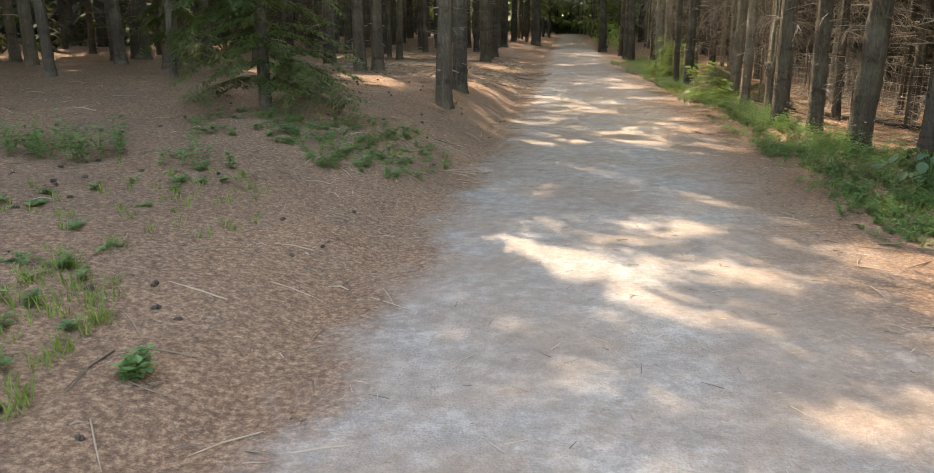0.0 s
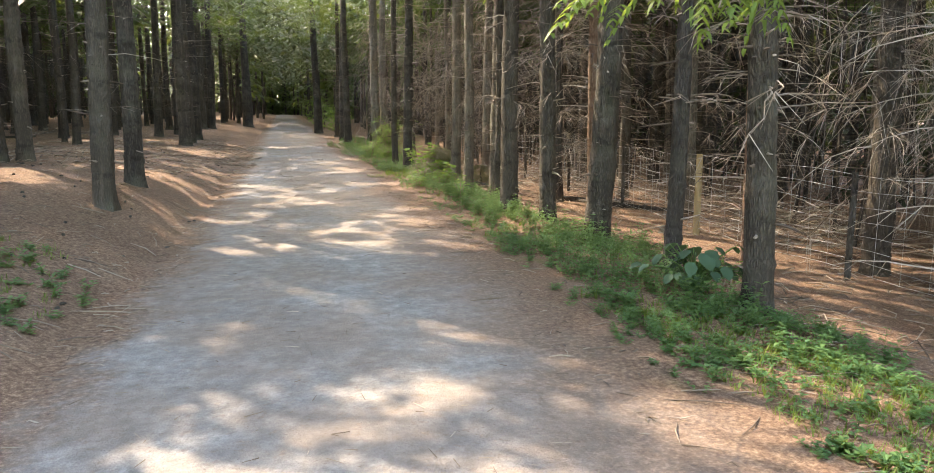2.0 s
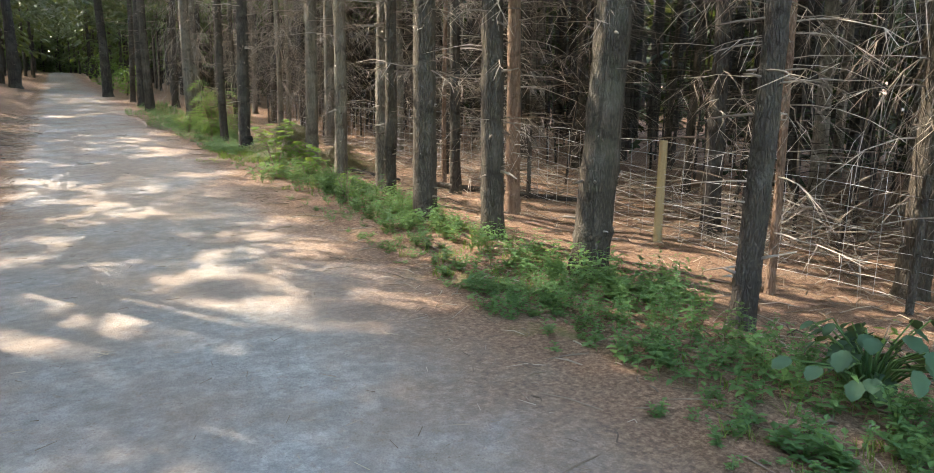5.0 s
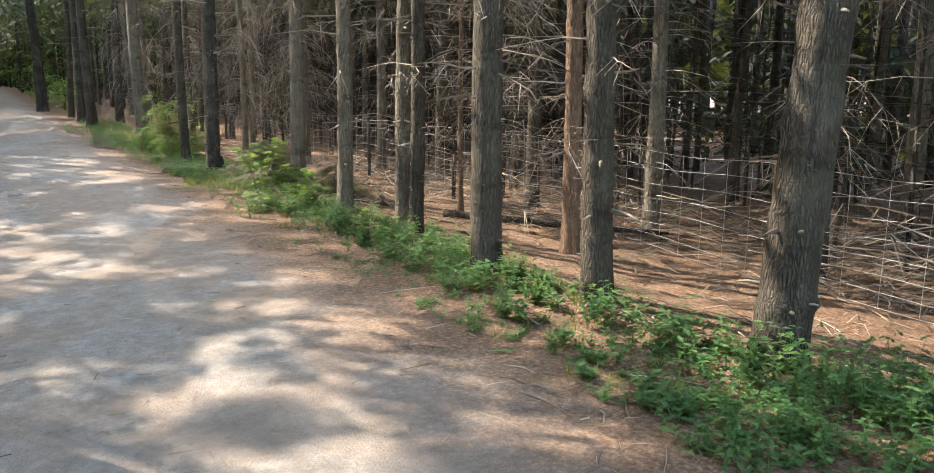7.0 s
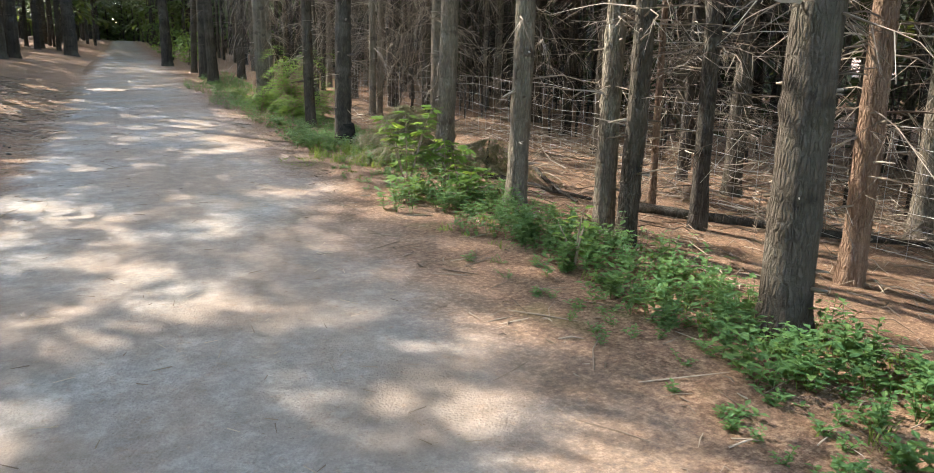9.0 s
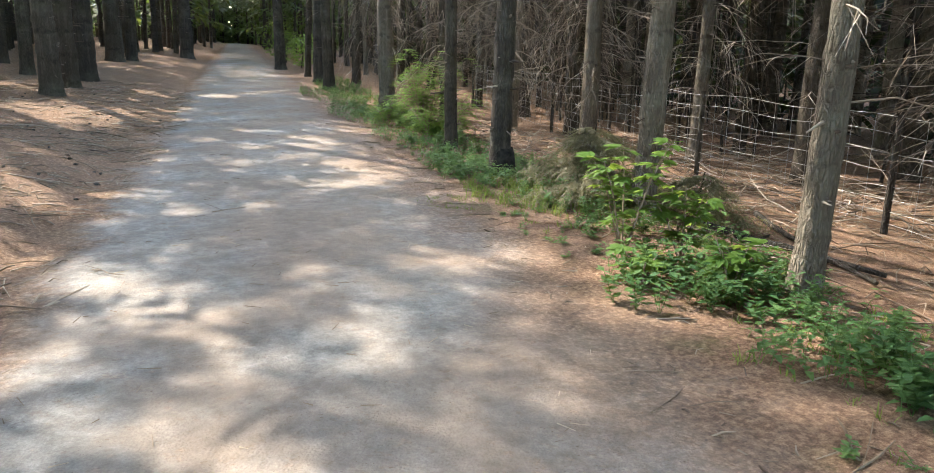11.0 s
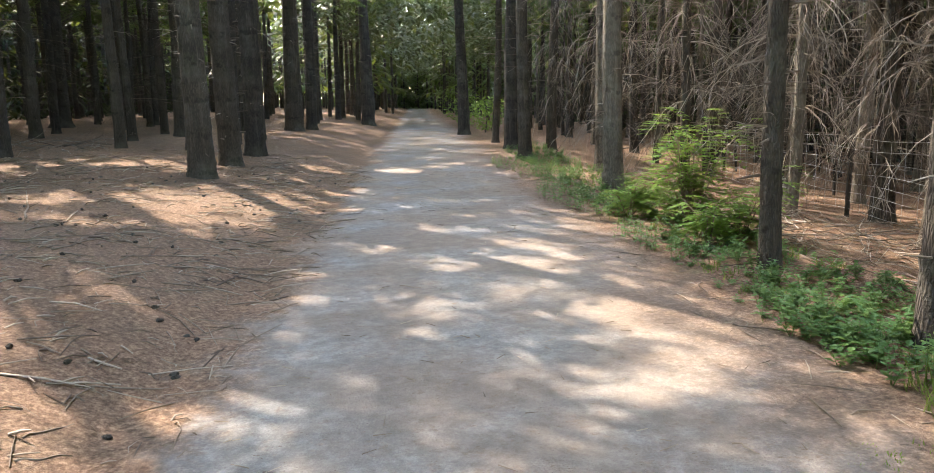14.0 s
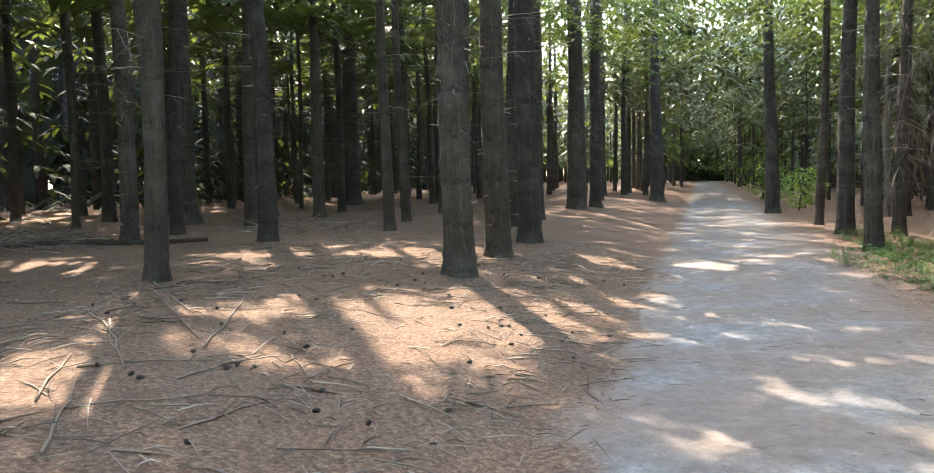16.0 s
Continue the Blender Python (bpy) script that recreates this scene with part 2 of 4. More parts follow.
class Soup:
    """Gathers tubes, leaves and blades for one mesh."""

    def __init__(self):
        self.v, self.f = [], []

    def tube(self, path, radii, sides=3, cap=False):
        start = len(self.v)
        for i, p in enumerate(path):
            d = (path[min(i + 1, len(path) - 1)] - path[max(i - 1, 0)]).normalized()
            a = d.cross(Vector((0.31, 0.2, 1.0)) if abs(d.z) < 0.9 else Vector((1, 0, 0))).normalized()
            b = d.cross(a)
            for k in range(sides):
                w = 2 * math.pi * k / sides
                self.v.append(p + (a * math.cos(w) + b * math.sin(w)) * radii[i])
        for i in range(len(path) - 1):
            for k in range(sides):
                j = (k + 1) % sides
                s = start + i * sides
                self.f.append((s + k, s + j, s + sides + j, s + sides + k))
        if cap:
            self.f.append(tuple(start + k for k in range(sides))[::-1])
            self.f.append(tuple(start + (len(path) - 1) * sides + k for k in range(sides)))

    def leaf(self, base, way, up, length, width, bend=0.15):
        """A pointed leaf folded along its rib."""
        side = way.cross(up).normalized()
        up = side.cross(way).normalized()
        s = len(self.v)
        m1, m2 = base + way * length * 0.35, base + way * length * 0.75 - up * bend * length * 0.4
        tip = base + way * length - up * bend * length
        self.v += [base, m1 + side * width / 2 + up * width * 0.12, m1, m1 - side * width / 2 + up * width * 0.12,
                   m2 + side * width * 0.3, m2, m2 - side * width * 0.3, tip]
        self.f += [(s, s + 2, s + 1), (s, s + 3, s + 2), (s + 1, s + 2, s + 5, s + 4), (s + 2, s + 3, s + 6, s + 5),
                   (s + 4, s + 5, s + 7), (s + 5, s + 6, s + 7)]

    def small(self, base, way, length, width):
        """A small leaf of two facets."""
        side = way.cross(Vector((0, 0, 1)))
        side = side.normalized() * width / 2 if side.length > 1e-4 else Vector((width / 2, 0, 0))
        s = len(self.v)
        mid = base + way * length * 0.45
        self.v += [base, mid + side + Vector((0, 0, width * 0.15)), mid - side + Vector((0, 0, width * 0.15)), base + way * length]
        self.f += [(s, s + 1, s + 3), (s, s + 3, s + 2)]

    def blade(self, base, way, width, droop):
        """A narrow blade of grass or a needle spray, two segments long."""
        side = way.cross(Vector((0, 0, 1)))
        side = side.normalized() * width / 2 if side.length > 1e-4 else Vector((width / 2, 0, 0))
        s = len(self.v)
        mid, tip = base + way * 0.55, base + way + Vector((0, 0, -droop))
        self.v += [base + side, base - side, mid - side * 0.8, mid + side * 0.8, tip]
        self.f += [(s, s + 1, s + 2, s + 3), (s + 3, s + 2, s + 4)]

    def spray(self, base, way, length, width, n, droop):
        """A flat bough of needles: short blades on both sides of a twig."""
        side = way.cross(Vector((0, 0, 1)))
        side = side.normalized() if side.length > 1e-4 else Vector((1, 0, 0))
        for i in range(n):
            t = (i + 0.3) / n
            p = base + way * length * t - Vector((0, 0, droop * t * t))
            reach = width * (1 - 0.65 * t)
            for sgn in (1, -1):
                d = way * reach * 0.7 + side * sgn * reach - Vector((0, 0, reach * 0.25))
                self.blade(p, d, width * 0.30, reach * 0.2)
        self.blade(base + way * length * 0.7 - Vector((0, 0, droop * 0.5)), way * length * 0.4, width * 0.3, droop * 0.4)

    def object(self, name, material, parent=None, label="", smooth=True):
        return mesh_object(name, self.v, self.f, material, parent, label, smooth)


def steps(lo, hi, near, near_lo, near_hi, grow):
    """Grid lines: even from near_lo to near_hi, then wider and wider out to lo and hi."""
    out = list(np.arange(near_lo, near_hi + 1e-6, near))
    s = near
    while out[-1] < hi:
        s *= grow
        out.append(out[-1] + s)
    s = near
    while out[0] > lo:
        s *= grow
        out.insert(0, out[0] - s)
    return out


def sheet(name, us, ys, height, label, category):
    verts, across = [], []
    for y in ys:
        for u in us:
            x = middle(y) + u
            verts.append((x, y, height(x, y, u)))
            across.append(u)
    w = len(us)
    faces = [(j * w + i, j * w + i + 1, (j + 1) * w + i + 1, (j + 1) * w + i) for j in range(len(ys) - 1) for i in range(w - 1)]
    ob = mesh_object(name, verts, faces, FLOOR)
    ob.data.attributes.new("across", "FLOAT", "POINT").data.foreach_set("value", across)
    return tagged(ob, label, category, kind="structure")


sheet("ground", steps(-600, 600, 0.16, -6.5, 8.5, 1.16), steps(-300, 900, 0.2, -2.0, 34.0, 1.10),
      lambda x, y, u: land(x, y) - (0.03 if abs(u) < 2.2 else 0), "brown forest floor covered in needle litter", "ground")
sheet("path", list(np.arange(-2.4, 2.61, 0.1)), list(np.arange(-20, 150, 0.25)),
      lambda x, y, u: land(x, y) + 0.006 + 0.02 * max(0, 1 - (u / 1.6) ** 2) * (1 if abs(u) < 1.6 else 0) - (0.02 if abs(u) > 2.3 else 0),
      "grey gravel forest path with needle-strewn edges", "path")


# ---- trees ----
def trunk_mesh(radius, height, sides, rings, lean, seed, knots=True):
    """A tapered trunk with root flare, whorls of knots and an uneven skin."""
    rnd = random.Random(seed)
    hs = [height * (i / rings) ** 1.9 for i in range(rings + 1)]
    verts, faces = [], []
    phase = rnd.random() * 6
    for h in hs:
        r = radius * (1 - 0.8 * h / height) * (1 + 0.45 * math.exp(-h / 0.13))
        c = Vector((lean[0] * h + 0.03 * math.sin(h * 0.8 + phase), lean[1] * h + 0.03 * math.cos(h * 0.7 + phase), h - 0.12))
        for k in range(sides):
            w = 2 * math.pi * k / sides
            lobe = 0.16 * math.exp(-h / 0.16) * math.cos(5 * w + phase)
            lump = 0.5 + noise.noise((math.cos(w) * 1.7, math.sin(w) * 1.7, h * 1.3 + seed * 3))
            knot = 0.17 * lump * max(0, math.cos(h * 2 * math.pi / 0.52 + phase + 0.5 * math.sin(w + phase))) ** 14 if knots else 0
            skin = 0.09 * noise.noise((math.cos(w) * 2.5, math.sin(w) * 2.5, h * 3 + seed)) + 0.035 * noise.noise((math.cos(w) * 7, math.sin(w) * 7, h * 6 + seed))
            rr = r * (1 + lobe + knot + skin)
            verts.append(c + Vector((math.cos(w) * rr, math.sin(w) * rr, 0)))
    for i in range(rings):
        for k in range(sides):
            j = (k + 1) % sides
            faces.append((i * sides + k, i * sides + j, (i + 1) * sides + j, (i + 1) * sides + k))
    return verts, faces


def dead_branch(soup, base, az, length, r, rnd, droop, twigs):
    out = Vector((math.cos(az), math.sin(az), 0))
    side = Vector((-out.y, out.x, 0))
    path, curl = [], rnd.uniform(-0.3, 0.3)
    for i in range(6):
        t = i / 5
        path.append(base + out * length * t + side * (curl * length * t * t + rnd.uniform(-0.02, 0.02)) + Vector((0, 0, length * (0.12 * t - droop * t * t) + rnd.uniform(-0.015, 0.015))))
    soup.tube(path, [r * (1 - 0.8 * i / 5) for i in range(6)], 3)
    for _ in range(twigs):
        k = rnd.randint(1, 4)
        d = (out * rnd.uniform(0.3, 1) + side * rnd.choice((-1, 1)) * rnd.uniform(0.3, 1) + Vector((0, 0, rnd.uniform(-0.7, 0.15) - droop))).normalized()
        n = length * rnd.uniform(0.15, 0.45)
        p = path[k]
        tip = p + d * n - Vector((0, 0, n * droop))
        if droop > 0.45:
            soup.tube([p, p + d * n * 0.5 + Vector((0, 0, rnd.uniform(-0.03, 0.02))), tip], [r * 0.42, r * 0.33, r * 0.12], 3)
        else:
            soup.tube([p, tip], [r * 0.42, r * 0.14], 3)


def branch_set(seed, count, lo, hi, reach, droop, twigs, material=None):
    rnd = random.Random(seed)
    soup = Soup()
    for _ in range(count):
        h = lo + (hi - lo) * rnd.random() ** 0.8
        dead_branch(soup, Vector((0, 0, h)), rnd.uniform(0, 6.283), reach * rnd.uniform(0.45, 1.1), rnd.uniform(0.004, 0.0105), rnd, droop * rnd.uniform(0.3, 1.6), twigs)
    me = bpy.data.meshes.new("deadwood")
    me.from_pydata(soup.v, [], soup.f)
    me.materials.append(material or TWIG)
    return me


SPARSE = [branch_set(11 + i, 30, 1.0, 7.0, 0.8, 0.12, 3) for i in range(3)]
THICKET = [branch_set(31 + i, 80, 0.35, 5.2, 1.3, 0.3, 6) for i in range(4)]
THICKET_SHADED = [branch_set(36 + i, 78, 0.35, 5.6, 1.5, 0.3, 3, TWIG_SHADED) for i in range(3)]
THIN = [branch_set(41 + i, 36, 0.5, 5.5, 1.5, 0.2, 2, TWIG_SHADED) for i in range(2)]
DROOPING = [branch_set(51 + i, 110, 0.9, 5.4, 1.25, 0.8, 9) for i in range(2)]

# Sunlit places on the ground: x, y and half widths. The crowns leave gaps towards the sun above them.
LIT = [(1.9, 5.7, 0.5, 0.2), (2.9, 4.6, 0.4, 0.6), (3.45, 11.8, 0.35, 0.5), (0.2, 15, 1.2, 1.4), (-1.2, 12.6, 0.8, 1.1),
       (3.8, 5.1, 0.7, 0.9), (2.2, 6.5, 0.3, 0.25), (7, 8.7, 0.5, 0.6), (5.3, 6.4, 0.5, 0.35), (6.1, 10.6, 0.8, 0.9), (7.4, 10.6, 0.9, 0.7), (7.6, 12.2, 0.9, 0.8), (6.2, 12.3, 0.5, 0.8), (3.37, 11.82, 0.35, 0.26), (4.6, 15.9, 0.4, 0.25), (2.2, 14.3, 0.4, 0.6), (6.2, 11, 0.6, 1.3),
       (4.5, 15.8, 0.5, 0.5), (5.6, 12.8, 0.6, 0.9), (7.5, 15.4, 0.6, 0.8), (4.1, 32, 0.6, 0.9), (2.1, 16.9, 0.45, 0.35), (4.3, 20, 0.32, 0.4),
       (5.2, 16.5, 0.8, 0.6), (1, 25.8, 1.3, 1.4), (6.4, 23.7, 0.9, 1.2), (7.6, 25.2, 1.0, 1.6), (8.2, 22.6, 0.8, 1.2), (10.4, 23.4, 1.5, 2.0), (9.4, 25, 1.2, 1.5), (11.6, 21.6, 1.0, 1.4), (2, 19.1, 0.25, 0.3), (4.35, 21, 0.25, 0.28), (1.3, 19.7, 0.35, 0.7)]
LIT += [(-0.5, 23.2, 0.5, 0.6), (-2.4, 29.2, 0.8, 1.2), (0.9, 24.4, 0.5, 0.4), (-0.6, 26.6, 0.6, 0.8), (9.6, 50, 1.2, 2.5), (-3.8, 27.5, 1, 1), (-1.6, 24.2, 0.4, 0.5), (3.9, 3.5, 1.0, 0.6), (3.0, 3.6, 0.7, 0.6), (-0.8, 7.2, 0.5, 0.4), (-1.3, 8.2, 0.5, 0.4), (-1.6, 13.4, 1.0, 0.8), (-3.4, 13.6, 1.0, 0.8)]
LIT_A = np.array(LIT)
CAST = 1 / math.tan(SUN_EL)
TOWARD = Vector((SUN_DIR.x * CAST, SUN_DIR.y * CAST, 1))


def lit(gx, gy):
    """True where the sun reaches the ground: the places listed, and small ragged gaps elsewhere."""
    fine = noise.noise((gx * 3.6, gy * 2.8, 4)) + 0.75 * noise.noise((gx * 8, gy * 6.5, 7))
    u = gx - middle(gy)
    bias = (0.02 if gy < 9.3 and u > 3.4 else -0.25 if 9.5 < gy < 13.6 and 2.6 < u < 6.4 else -0.17 if gy < 32 and 2.3 < u < 5.6 else 0.0) + (-0.16 if 16 < gy < 33 and -6 < u < -1.0 else 0.0) + (0.3 if u > 7.5 else 0.0) + (0.22 if u < -6.5 else 0.0)
    bias += 0.16 if gy < 5.5 and u < -1.3 else 0.2 if gy < 10.5 and u < -2.8 else 0.2 if 6.8 < gy < 9.6 and abs(u) < 1.9 else 0.04 if abs(u) < 1.6 else 0.0
    if fine > 0.23 + bias + 0.3 * noise.noise((gx * 0.35, gy * 0.35, 11)):
        return True
    return bool((((gx - LIT_A[:, 0]) / LIT_A[:, 2]) ** 2 + ((gy - LIT_A[:, 1]) / LIT_A[:, 3]) ** 2 < 0.6 + 1.9 * fine).any())


def shades_lit(p, d, length):
    """True where a bough at p that points along d would shade a sunlit place."""
    return any(lit(q.x - TOWARD.x * q.z, q.y - TOWARD.y * q.z) for q in (p, p + d * length * 0.5, p + d * length))


def crown_soup(at, lo, hi, reach, count, seed, carve=True, width=0.36):
    rnd = random.Random(seed)
    soup = Soup()
    at = Vector(at)
    for _ in range(count):
        h = rnd.random() ** 1.15
        z = lo + (hi - lo) * h
        az, out = rnd.uniform(0, 6.283), reach * (1.05 - 0.85 * h) * math.sqrt(rnd.random())
        d = Vector((math.cos(az), math.sin(az), rnd.uniform(-0.35, 0.15))).normalized()
        p = Vector((d.x * out, d.y * out, z - 0.18 * out))
        n = rnd.uniform(0.5, 0.9)
        if carve and shades_lit(at + p, d, n):
            continue
        soup.spray(p, d, n, width * rnd.uniform(0.8, 1.3), 3, rnd.uniform(0.05, 0.3))
    return soup


def shade_boughs():
    """Further boughs on the trees towards the sun, dense enough for the shade on the path."""
    rnd = random.Random(19)
    feet = np.array([(t.location.x, t.location.y) for t, _ in CROWNS])
    for _ in range(46000):
        y = 48 * rnd.random() ** 1.2
        gx, gy = middle(y) + rnd.uniform(-7.5, 6.5), y
        if lit(gx, gy):
            continue
        for h in rnd.sample((5.6, 6.4, 7.2, 8, 9, 10, 11, 12, 13, 14.2), 10):
            q = Vector((gx, gy, 0)) + TOWARD * h
            far = (feet[:, 0] - q.x) ** 2 + (feet[:, 1] - q.y) ** 2
            k = int(far.argmin())
            if far[k] < ((4.1 if gy < 6.5 else 3.3) - 0.12 * (h - 5.6)) ** 2:
                t, soup = CROWNS[k]
                a = rnd.uniform(0, 6.283)
                d = Vector((math.cos(a), math.sin(a), -0.2)).normalized()
                n = rnd.uniform(0.28, 0.5)
                p = q - d * n * 0.5
                if not shades_lit(p, d, n):
                    soup.spray(p - t.location, d, n, rnd.uniform(0.2, 0.3), 2, 0.1)
                break
    for _ in range(12000):
        y, side = 62 * rnd.random(), rnd.choice((-1, 1))
        q = Vector((middle(y) + (rnd.uniform(8.5, 19) if side > 0 else -rnd.uniform(7, 19)), y, 0)) + TOWARD * rnd.uniform(5.5, 13)
        far = (feet[:, 0] - q.x) ** 2 + (feet[:, 1] - q.y) ** 2
        k = int(far.argmin())
        if far[k] < 9:
            t, soup = CROWNS[k]
            a = rnd.uniform(0, 6.283)
            d = Vector((math.cos(a), math.sin(a), -0.2)).normalized()
            if not shades_lit(q, d, 1.0):
                soup.spray(q - t.location, d, 1.0, 0.6, 2, 0.1)


def stubs(t, radius, lean, seed):
    """Broken branch stubs round the whorls of a trunk."""
    rnd, s = random.Random(seed + 5), Soup()
    z = rnd.uniform(0.3, 0.6)
    while z < 5.2:
        for _ in range(rnd.randint(2, 5)):
            a, h = rnd.uniform(0, 6.28), z + rnd.uniform(-0.07, 0.07)
            r = radius * (1 - 0.8 * h / 14)
            c = Vector((lean[0] * h, lean[1] * h, h))
            d = Vector((math.cos(a), math.sin(a), rnd.uniform(-0.25, 0.3))).normalized()
            n, w = 0.02 + 0.22 * rnd.random() ** 2.2, rnd.uniform(0.004, 0.011)
            k = Vector((rnd.uniform(-0.2, 0.2), rnd.uniform(-0.2, 0.2), rnd.uniform(-0.25, 0.1))) * n
            s.tube([c + d * r * 0.8, c + d * (r + n * 0.5) + k * 0.3, c + d * (r + n) + k], [w * 1.5, w, w * 0.6], 5, cap=True)
        z += rnd.uniform(0.3, 0.55)
    tagged(s.object("stub_wood", TWIG, t, "pale broken branch stubs"), kind="stuff")


rng = random.Random(77)
TREE_LABELS = {BARK: "conifer with grey-brown scaly bark and dead lower branches", BARK_RED: "slim conifer with reddish bark and pale dead branches",
               BARK_PALE: "conifer with pale lichen-spotted bark and dead snags", BARK_DARK: "dark-barked conifer standing in needle litter"}
generic = {}
PLACED, CROWNS = [], []


def tree(x, y, radius, bark, branches, lean=(0, 0), near=False, crown=(6.2, 14.5, 2.0, 60), carve=True, group="", label=""):
    """A conifer: trunk, dead lower branches, living crown above."""
    t = new("conifer_tree")
    t.location = (x, y, land(x, y))
    seed = rng.randint(0, 10 ** 6)
    if near:
        v, f = trunk_mesh(radius, 14, 24, 120, lean, seed % 97)
        mesh_object("trunk", v, f, bark, t)
        stubs(t, radius, lean, seed)
    else:
        key = (bark.name, round(radius * 25), seed % 3)
        if key not in generic:
            v, f = trunk_mesh(round(radius * 25) / 25, 14, 10, 16, (0, 0), seed % 97)
            generic[key] = mesh_object("trunk", v, f, bark, t).data
        else:
            new("trunk", generic[key]).parent = t
    if branches:
        b = new("deadwood", branches[seed % len(branches)])
        b.parent = t
        b.rotation_euler.z = rng.uniform(0, 6.28)
        s = rng.uniform(0.85, 1.2)
        b.scale = (s, s, rng.uniform(0.9, 1.1))
        tagged(b, "dead branches and twigs, pale near the path, shade-coloured deeper in", kind="stuff")
    if crown:
        soup = crown_soup(t.location, crown[0], crown[1], crown[2], crown[3], seed, carve, crown[4] if len(crown) > 4 else 0.36)
        CROWNS.append((t, soup))
    if not near:
        t.rotation_euler = (rng.uniform(-0.02, 0.02), rng.uniform(-0.02, 0.02), 0)
    PLACED.append((x, y))
    return tagged(t, label or TREE_LABELS[bark], "tree", group or "forest trees")


# The row beside the path: x, y, radius.
ROW = [(4.56, 6.7, 0.115), (4.98, 9.95, 0.155), (4.98, 8.48, 0.085), (5.1, 11.4, 0.115), (5.03, 12.6, 0.13), (5.7, 14.8, 0.085), (5.6, 14.45, 0.08),
       (5.58, 15.95, 0.095), (6.2, 18.45, 0.115), (5.68, 20.35, 0.115), (5.91, 22.4, 0.085), (6.75, 28.1, 0.155), (7.1, 34.6, 0.16), (7.62, 38.1, 0.19), (7.9, 41.2, 0.11), (7.95, 47.2, 0.22)]
ROW_LEAN = {0: (-0.046, 0.03), 1: (0.024, -0.018), 3: (-0.033, 0.021)}
ROW_BARK = [BARK, BARK, BARK_DARK, BARK, BARK, BARK_PALE, BARK, BARK_PALE, BARK_PALE, BARK_DARK, BARK, BARK_PALE, BARK, BARK_DARK, BARK, BARK_DARK]
row_trees = []
for i, ((x, y, r), bark) in enumerate(zip(ROW, ROW_BARK)):
    row_trees.append(tree(x, y, r, bark, SPARSE, near=y < 30, lean=ROW_LEAN.get(i, (rng.uniform(-0.01, 0.01), rng.uniform(-0.01, 0.01))), group="trees along the path"))
# Behind the row.
behind_trees = []
for x, y, r, bark in [(5.85, 6.0, 0.11, BARK), (8.1, 8.9, 0.15, BARK), (6.6, 9.4, 0.05, BARK_RED), (9.1, 8.6, 0.12, BARK), (7.6, 7.4, 0.13, BARK), (6.85, 13.45, 0.095, BARK_RED),
                      (7.7, 16.4, 0.05, BARK_RED), (7.1, 15.2, 0.09, BARK_DARK), (10.0, 18.2, 0.09, BARK_DARK), (10.8, 21.0, 0.14, BARK), (9.35, 24.6, 0.17, BARK_PALE),
                      (8.7, 26.4, 0.1, BARK_PALE), (9.4, 27.6, 0.1, BARK_PALE), (8.2, 28.6, 0.09, BARK), (10.2, 26.5, 0.16, BARK), (10.7, 23.3, 0.12, BARK_PALE), (7.9, 31.7, 0.18, BARK_PALE), (9.2, 39.4, 0.14, BARK)]:
    behind_trees.append(tree(x, y, r, bark, DROOPING if y > 21 or x > 8 and y < 10 else THICKET, near=r > 0.08 and y < 14))
# The left side.
for x, y, r, bark in [(-0.32, 11.8, 0.125, BARK), (-0.15, 14.0, 0.13, BARK_DARK), (-2.07, 15.5, 0.12, BARK), (-1.75, 15.8, 0.12, BARK), (-2.28, 27.2, 0.105, BARK), (-2.72, 27.9, 0.075, BARK),
                      (0.64, 28.8, 0.19, BARK), (0.8, 31.1, 0.2, BARK), (1.06, 33.25, 0.21, BARK_DARK), (1.58, 44.8, 0.33, BARK), (2.1, 46.0, 0.19, BARK_DARK), (4.75, 55.6, 0.3, BARK_DARK),
                      (-1.82, 34.6, 0.12, BARK), (-6.9, 36, 0.28, BARK), (-6.5, 39.4, 0.27, BARK_DARK), (-6.6, 47, 0.35, BARK_DARK), (-6.4, 12.2, 0.1, BARK_DARK), (-9.6, 23.6, 0.28, BARK_DARK),
                      (-1.4, 39.8, 0.14, BARK), (-3.25, 32.1, 0.16, BARK_DARK), (-5.4, 31.5, 0.15, BARK)]:
    tree(x, y, r, bark, SPARSE, near=y < 34 and r > 0.11, crown=(6.0, 14.5, 2.4, 130))

# The rest of the plantation, in uneven rows.
for side, lo, hi in ((-1, 4.6, 20), (1, 6.2, 16)):
    y = -12.0
    while y < 78:
        u = lo + rng.uniform(0, 1)
        while u < hi:
            x = middle(y) + side * u + rng.uniform(-0.5, 0.5)
            yy = y + rng.uniform(-0.9, 0.9)
            skip = side < 0 and (yy < 10.5 and u < 8.5 or yy < 34 and u < 5.6)
            if side < 0 and 22.5 < yy < 34 and u < 8.5:
                skip = True
            if not skip and min((x - a) ** 2 + (yy - b) ** 2 for a, b in PLACED) > 1.7:
                far = yy > 45 or u > 13
                tree(x, yy, rng.choice((0.09, 0.11, 0.13, 0.16)), rng.choice((BARK, BARK_DARK, BARK, BARK_PALE if side > 0 else BARK_DARK)),
                     (THICKET if u < 7.5 and yy < 40 else THICKET_SHADED if u < 11 and yy < 45 else THIN) if side > 0 or u > 6.5 else SPARSE,
                     crown=(5.2, 14.5, 2.6, 40 if far else 100, 0.85 if u > 8 else 0.36))
            u += 2.6
        y += 2.7

shade_boughs()
for t, soup in CROWNS:
    tagged(soup.object("crown", NEEDLES, t, "green needle crown", smooth=False), kind="stuff")


CANOPY = leaf_material("far_canopy", (0.045, 0.072, 0.036), (0.064, 0.096, 0.047), (0.09, 0.125, 0.06), 0.16)


